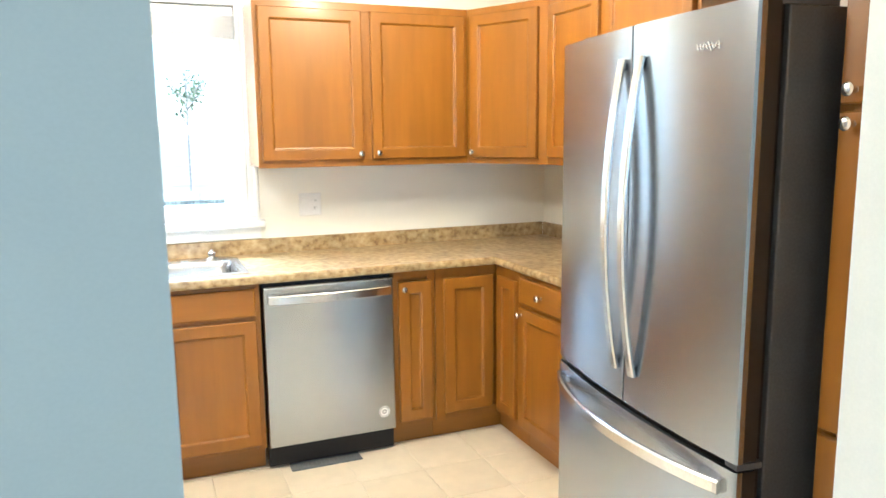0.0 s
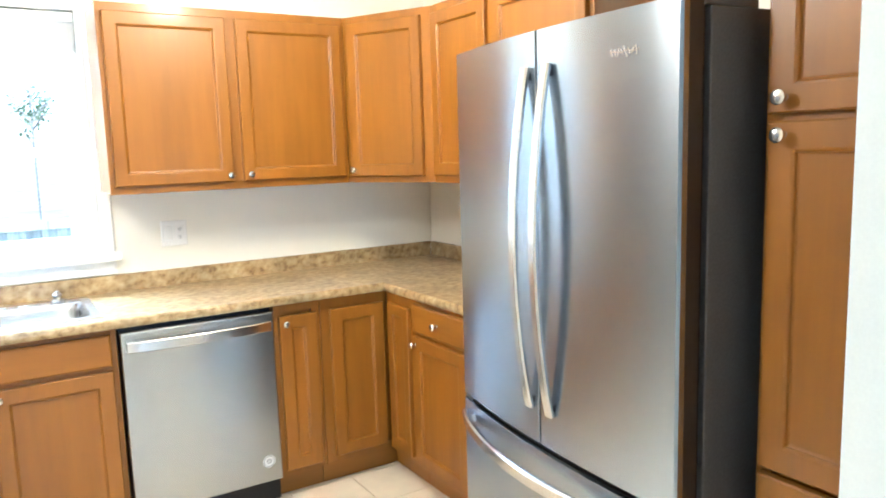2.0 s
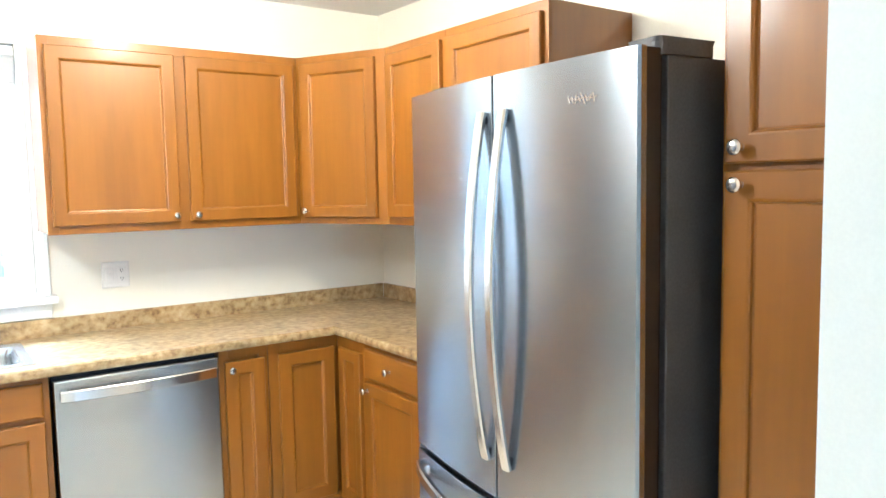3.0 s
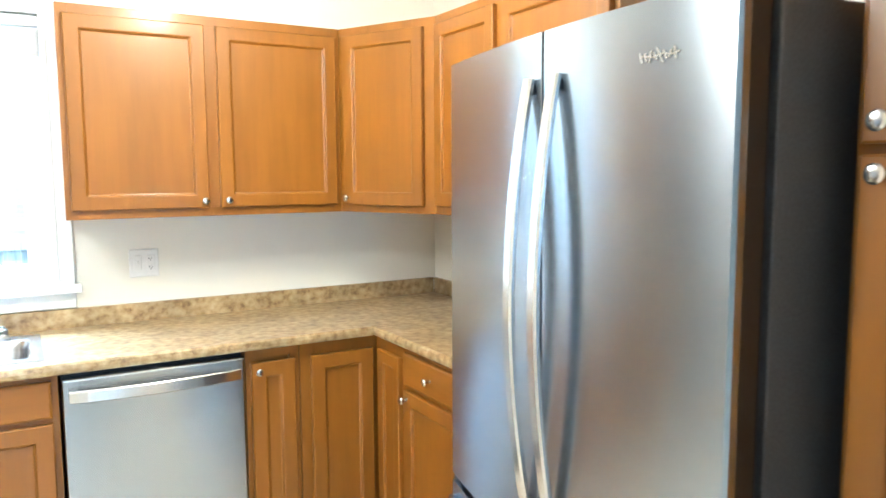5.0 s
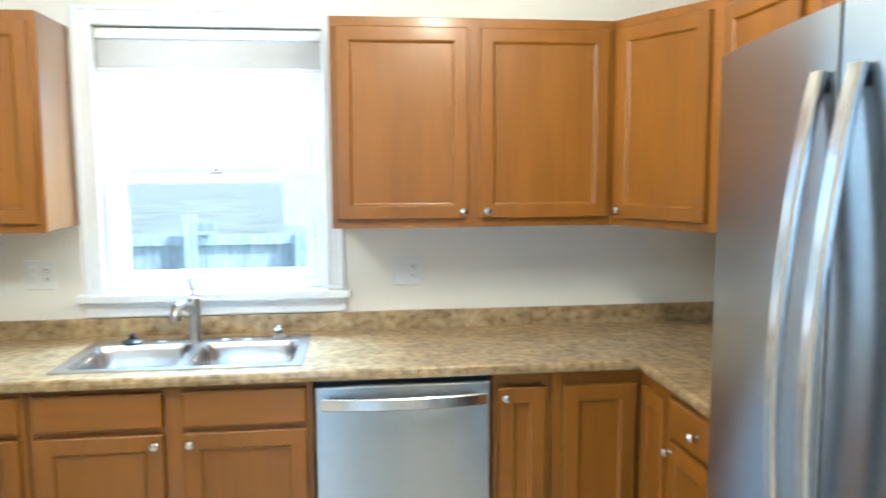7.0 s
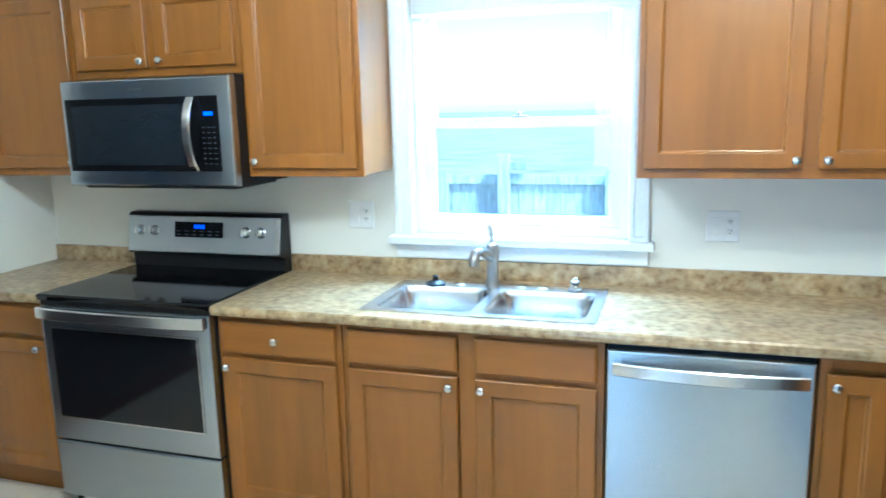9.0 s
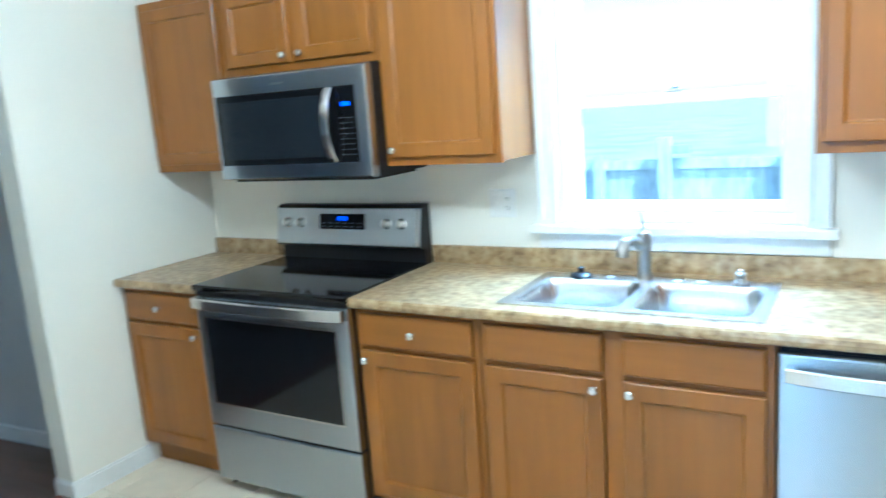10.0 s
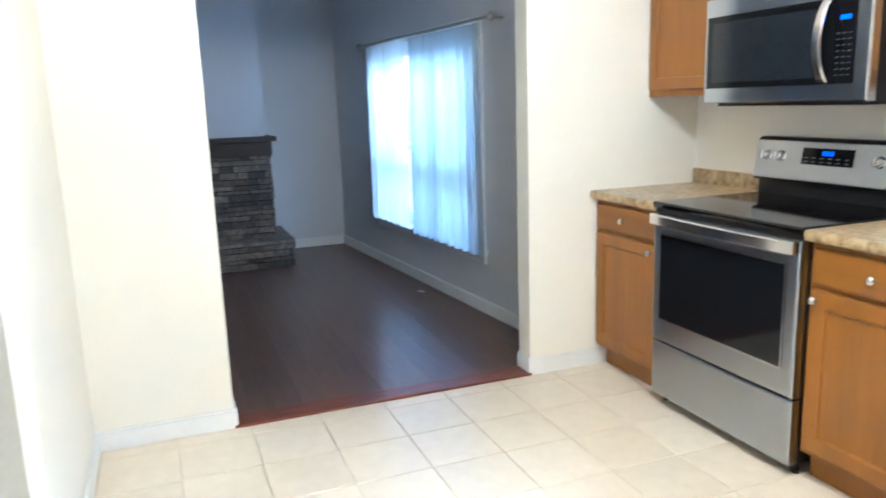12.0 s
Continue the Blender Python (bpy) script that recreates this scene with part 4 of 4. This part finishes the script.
z = 0.235
while z < 0.945:
    h = min(rnd.uniform(0.03, 0.065), 0.955 - z)
    stone_course(z, h, FX + 0.02, -2.75, FEND + 0.02)
    part("stone", box(LX + 0.3, FX + 0.015, FEND + 0.008, FEND + 0.012 + rnd.uniform(0.012, 0.03), z + 0.003, z + h - 0.003, 0.004), STONE, fp0)
    z += h
z = 0.0
while z < 0.19:
    h = min(rnd.uniform(0.035, 0.06), 0.205 - z)
    stone_course(z, h, FX + 0.27, -2.95, FEND + 0.13)
    part("stone", box(LX + 0.3, FX + 0.27, FEND + 0.125, FEND + 0.135 + rnd.uniform(0.005, 0.02), z + 0.003, z + h - 0.003, 0.004), STONE, fp0)
    z += h


def curtain(x0, x1, z0, z1, folds, label, seed, cloth):
    r = random.Random(seed)
    c = thing("curtain", LR, label, "curtain", "sheer curtains")
    n = folds * 10
    ph = [r.uniform(-0.6, 0.6) for _ in range(folds + 2)]
    bm = bmesh.new()
    rows = []
    for j in range(9):
        v = j / 8
        row = []
        for i in range(n + 1):
            u = i / n
            a = 2 * math.pi * folds * u + ph[int(u * folds)]
            row.append(bm.verts.new((x0 + (x1 - x0) * (0.5 + (u - 0.5) * (0.95 + 0.05 * v)), -0.075 + 0.022 * math.sin(a) * (0.6 + 0.4 * v) + 0.006 * math.sin(2.3 * a), z1 + (z0 - z1) * v)))
        rows.append(row)
    for a, b in zip(rows, rows[1:]):
        for i in range(n):
            bm.faces.new((a[i], a[i + 1], b[i + 1], b[i]))
    part("cloth", bm, cloth, c, smooth=True)
    return c


# right half in the shade-toned cloth, left half in the daylight-toned one
curtain(-1.98, -0.86, 0.40, 1.81, 10, "sheer curtain drawn over half the living room window, cloth toned bluish dark for shade", 2, SHEER_SHADED)
curtain(-2.85, -1.97, 0.42, 1.81, 6, "white sheer curtain, cloth coloured lighter to look lit by daylight", 5, SHEER_LIT)
rod = thing("curtain_rod", LR, "thin brown curtain rod over the living room window", "curtain rod")
part("rod", sweep([(-2.95, -0.075, 1.83), (-0.74, -0.075, 1.83)], oval(0.011, 0.011), (0, 0, 1)), NICKEL, rod, smooth=True)
for x in (-2.97, -0.72):
    part("finial", lathe([(0.008, -0.02), (0.022, -0.01), (0.026, 0.005), (0.014, 0.022), (0.004, 0.028)], pose(x, -0.075, 1.83, 0, 90, 0)), NICKEL, rod, smooth=True)
    part("bracket", box(x * 0.985 - 0.008, x * 0.985 + 0.008, -0.086, -0.0, 1.815, 1.828), NICKEL, rod)

scrap = thing("paper_scrap", pose(-4.55, -0.93, 0.002, 0, 0, 30), "tiny white scrap lying on the plank floor", "paper")
part("scrap", loft([[(-0.03, -0.012, 0), (0.028, -0.010, 0), (0.03, 0.011, 0.0), (-0.026, 0.013, 0)], [(-0.03, -0.012, 0.004), (0.028, -0.010, 0.007), (0.03, 0.011, 0.003), (-0.026, 0.013, 0.006)]]), STICKER, scrap)

# ---- outside the kitchen window ----
fence = thing("fence", pose(-0.5, 4.6, -0.55), "weathered wooden privacy fence in the yard", "fence")
rnd = random.Random(9)
for i in range(50):
    x = -3.6 + i * 0.145
    part("board", box(x, x + 0.138, -0.011, 0.011, 0.03, 1.47 + rnd.uniform(-0.012, 0.012)), FENCE, fence)
for z in (0.98, 1.37):
    part("rail", box(-3.6, 3.65, -0.05, -0.012, z, z + 0.09), FENCE, fence)
for i in range(5):
    part("post", box(-3.4 + i * 1.72, -3.31 + i * 1.72, -0.14, -0.051, 0, 1.52), FENCE, fence)
part("gate_post", box(-1.04, -0.93, -0.16, -0.051, 0, 1.68, 0.006), FENCE, fence)
part("gate_bar", box(-0.93, -0.74, -0.13, -0.06, 1.52, 1.60, 0.004), FENCE, fence)

def tree(m, h, seed, label):
    r = random.Random(seed)
    t = thing("tree", m, label, "tree", "trees in the yard")
    bm = lathe([(0.05, 0), (0.04, h * 0.3), (0.03, h * 0.6), (0.015, h * 0.95)], seg=10)
    tips = []
    for i in range(9):
        a, z0 = r.uniform(0, 6.3), h * r.uniform(0.62, 0.85)
        ln = h * r.uniform(0.06, 0.13)
        p = [(math.cos(a) * ln * s, math.sin(a) * ln * s, z0 + ln * s * 0.8) for s in (0, 0.5, 1)]
        sweep(p, oval(0.022, 0.022, 6), (-math.sin(a), math.cos(a), 0), bm)
        tips += p[1:]
    part("trunk", bm, BARK, t)
    bm = bmesh.new()
    for _ in range(380):
        c = Vector(r.choice(tips)) + Vector((r.gauss(0, 0.09), r.gauss(0, 0.09), r.gauss(0.05, 0.10)))
        q = Euler((r.uniform(0, 6), r.uniform(0, 6), r.uniform(0, 6))).to_matrix()
        s = r.uniform(0.03, 0.06)
        bm.faces.new([bm.verts.new(c + q @ Vector(v)) for v in ((-s, 0, 0), (0, -s * 0.5, 0.01), (s, 0, 0), (0, s * 0.5, 0.01))])
    part("crown", bm, LEAF, t)
    return t


tree(pose(0.71, 14.0, -0.55), 3.63, 3, "small leafy green tree beyond the fence")

# ---- floor pieces ----
fl = bpy.data.objects["floor"]
S, G = 0.2985, 0.003


def tile_body(w, d, x=0.0, y=0.0, bm=None):
    return loft([[(x + a, y + b, z) for a, b in ((i, i), (w - i, i), (w - i, d - i), (i, d - i))] for i, z in ((0, -0.008), (0, -0.0015), (0.0015, 0.0))], bm)


def mesh_of(name, bm, mat):
    me = bpy.data.meshes.new(name)
    bmesh.ops.recalc_face_normals(bm, faces=bm.faces)
    bm.to_mesh(me)
    bm.free()
    me.materials.append(mat)
    return me


tile_meshes = {}
far = bmesh.new()
for i in range(17):
    for j in range(23):
        xa, xb = max(0.35 + (i - 11) * S, XL - 0.03), min(0.35 + (i - 10) * S, XR)
        ya, yb = max(-0.872 - (20 - j) * S, -6.4), min(-0.872 - (19 - j) * S, 0)
        if xb - xa < 0.02 or yb - ya < 0.02:
            continue
        if ya < -4.6:
            tile_body(xb - xa - G, yb - ya - G, xa + G / 2, ya + G / 2, far)
            continue
        key = (round(xb - xa, 3), round(yb - ya, 3))
        if key not in tile_meshes:
            tile_meshes[key] = mesh_of("tile", tile_body(xb - xa - G, yb - ya - G), TILE)
        ob = new("tile", tile_meshes[key])
        ob.parent = fl
        ob.matrix_basis = pose(xa + G / 2, ya + G / 2, 0)
tagged(part("far_tiles", far, TILE, fl), kind="stuff")

PW = 0.127
plank_meshes = {}
rnd = random.Random(12)
y = LY0
row = 0
while y < -0.66:
    x = LX - rnd.uniform(0, 0.9)
    while x < XL - 0.1:
        xa, xb = max(x, LX), min(x + 1.2, XL - 0.105)
        x += 1.2
        if xb - xa < 0.06:
            continue
        key = round(xb - xa, 2)
        if key not in plank_meshes:
            bm = loft([[(a, b, z) for a, b in ((i, i), (key - 0.001 - i, i), (key - 0.001 - i, PW - 0.001 - i), (i, PW - 0.001 - i))] for i, z in ((0, -0.006), (0, 0.0))])
            me = bpy.data.meshes.new("plank")
            bmesh.ops.recalc_face_normals(bm, faces=bm.faces)
            bm.to_mesh(me)
            bm.free()
            me.materials.append(PLANK)
            plank_meshes[key] = me
        ob = new("plank", plank_meshes[key])
        ob.parent = floor_lr
        ob.matrix_basis = pose(xa, y, 0)
    y += PW
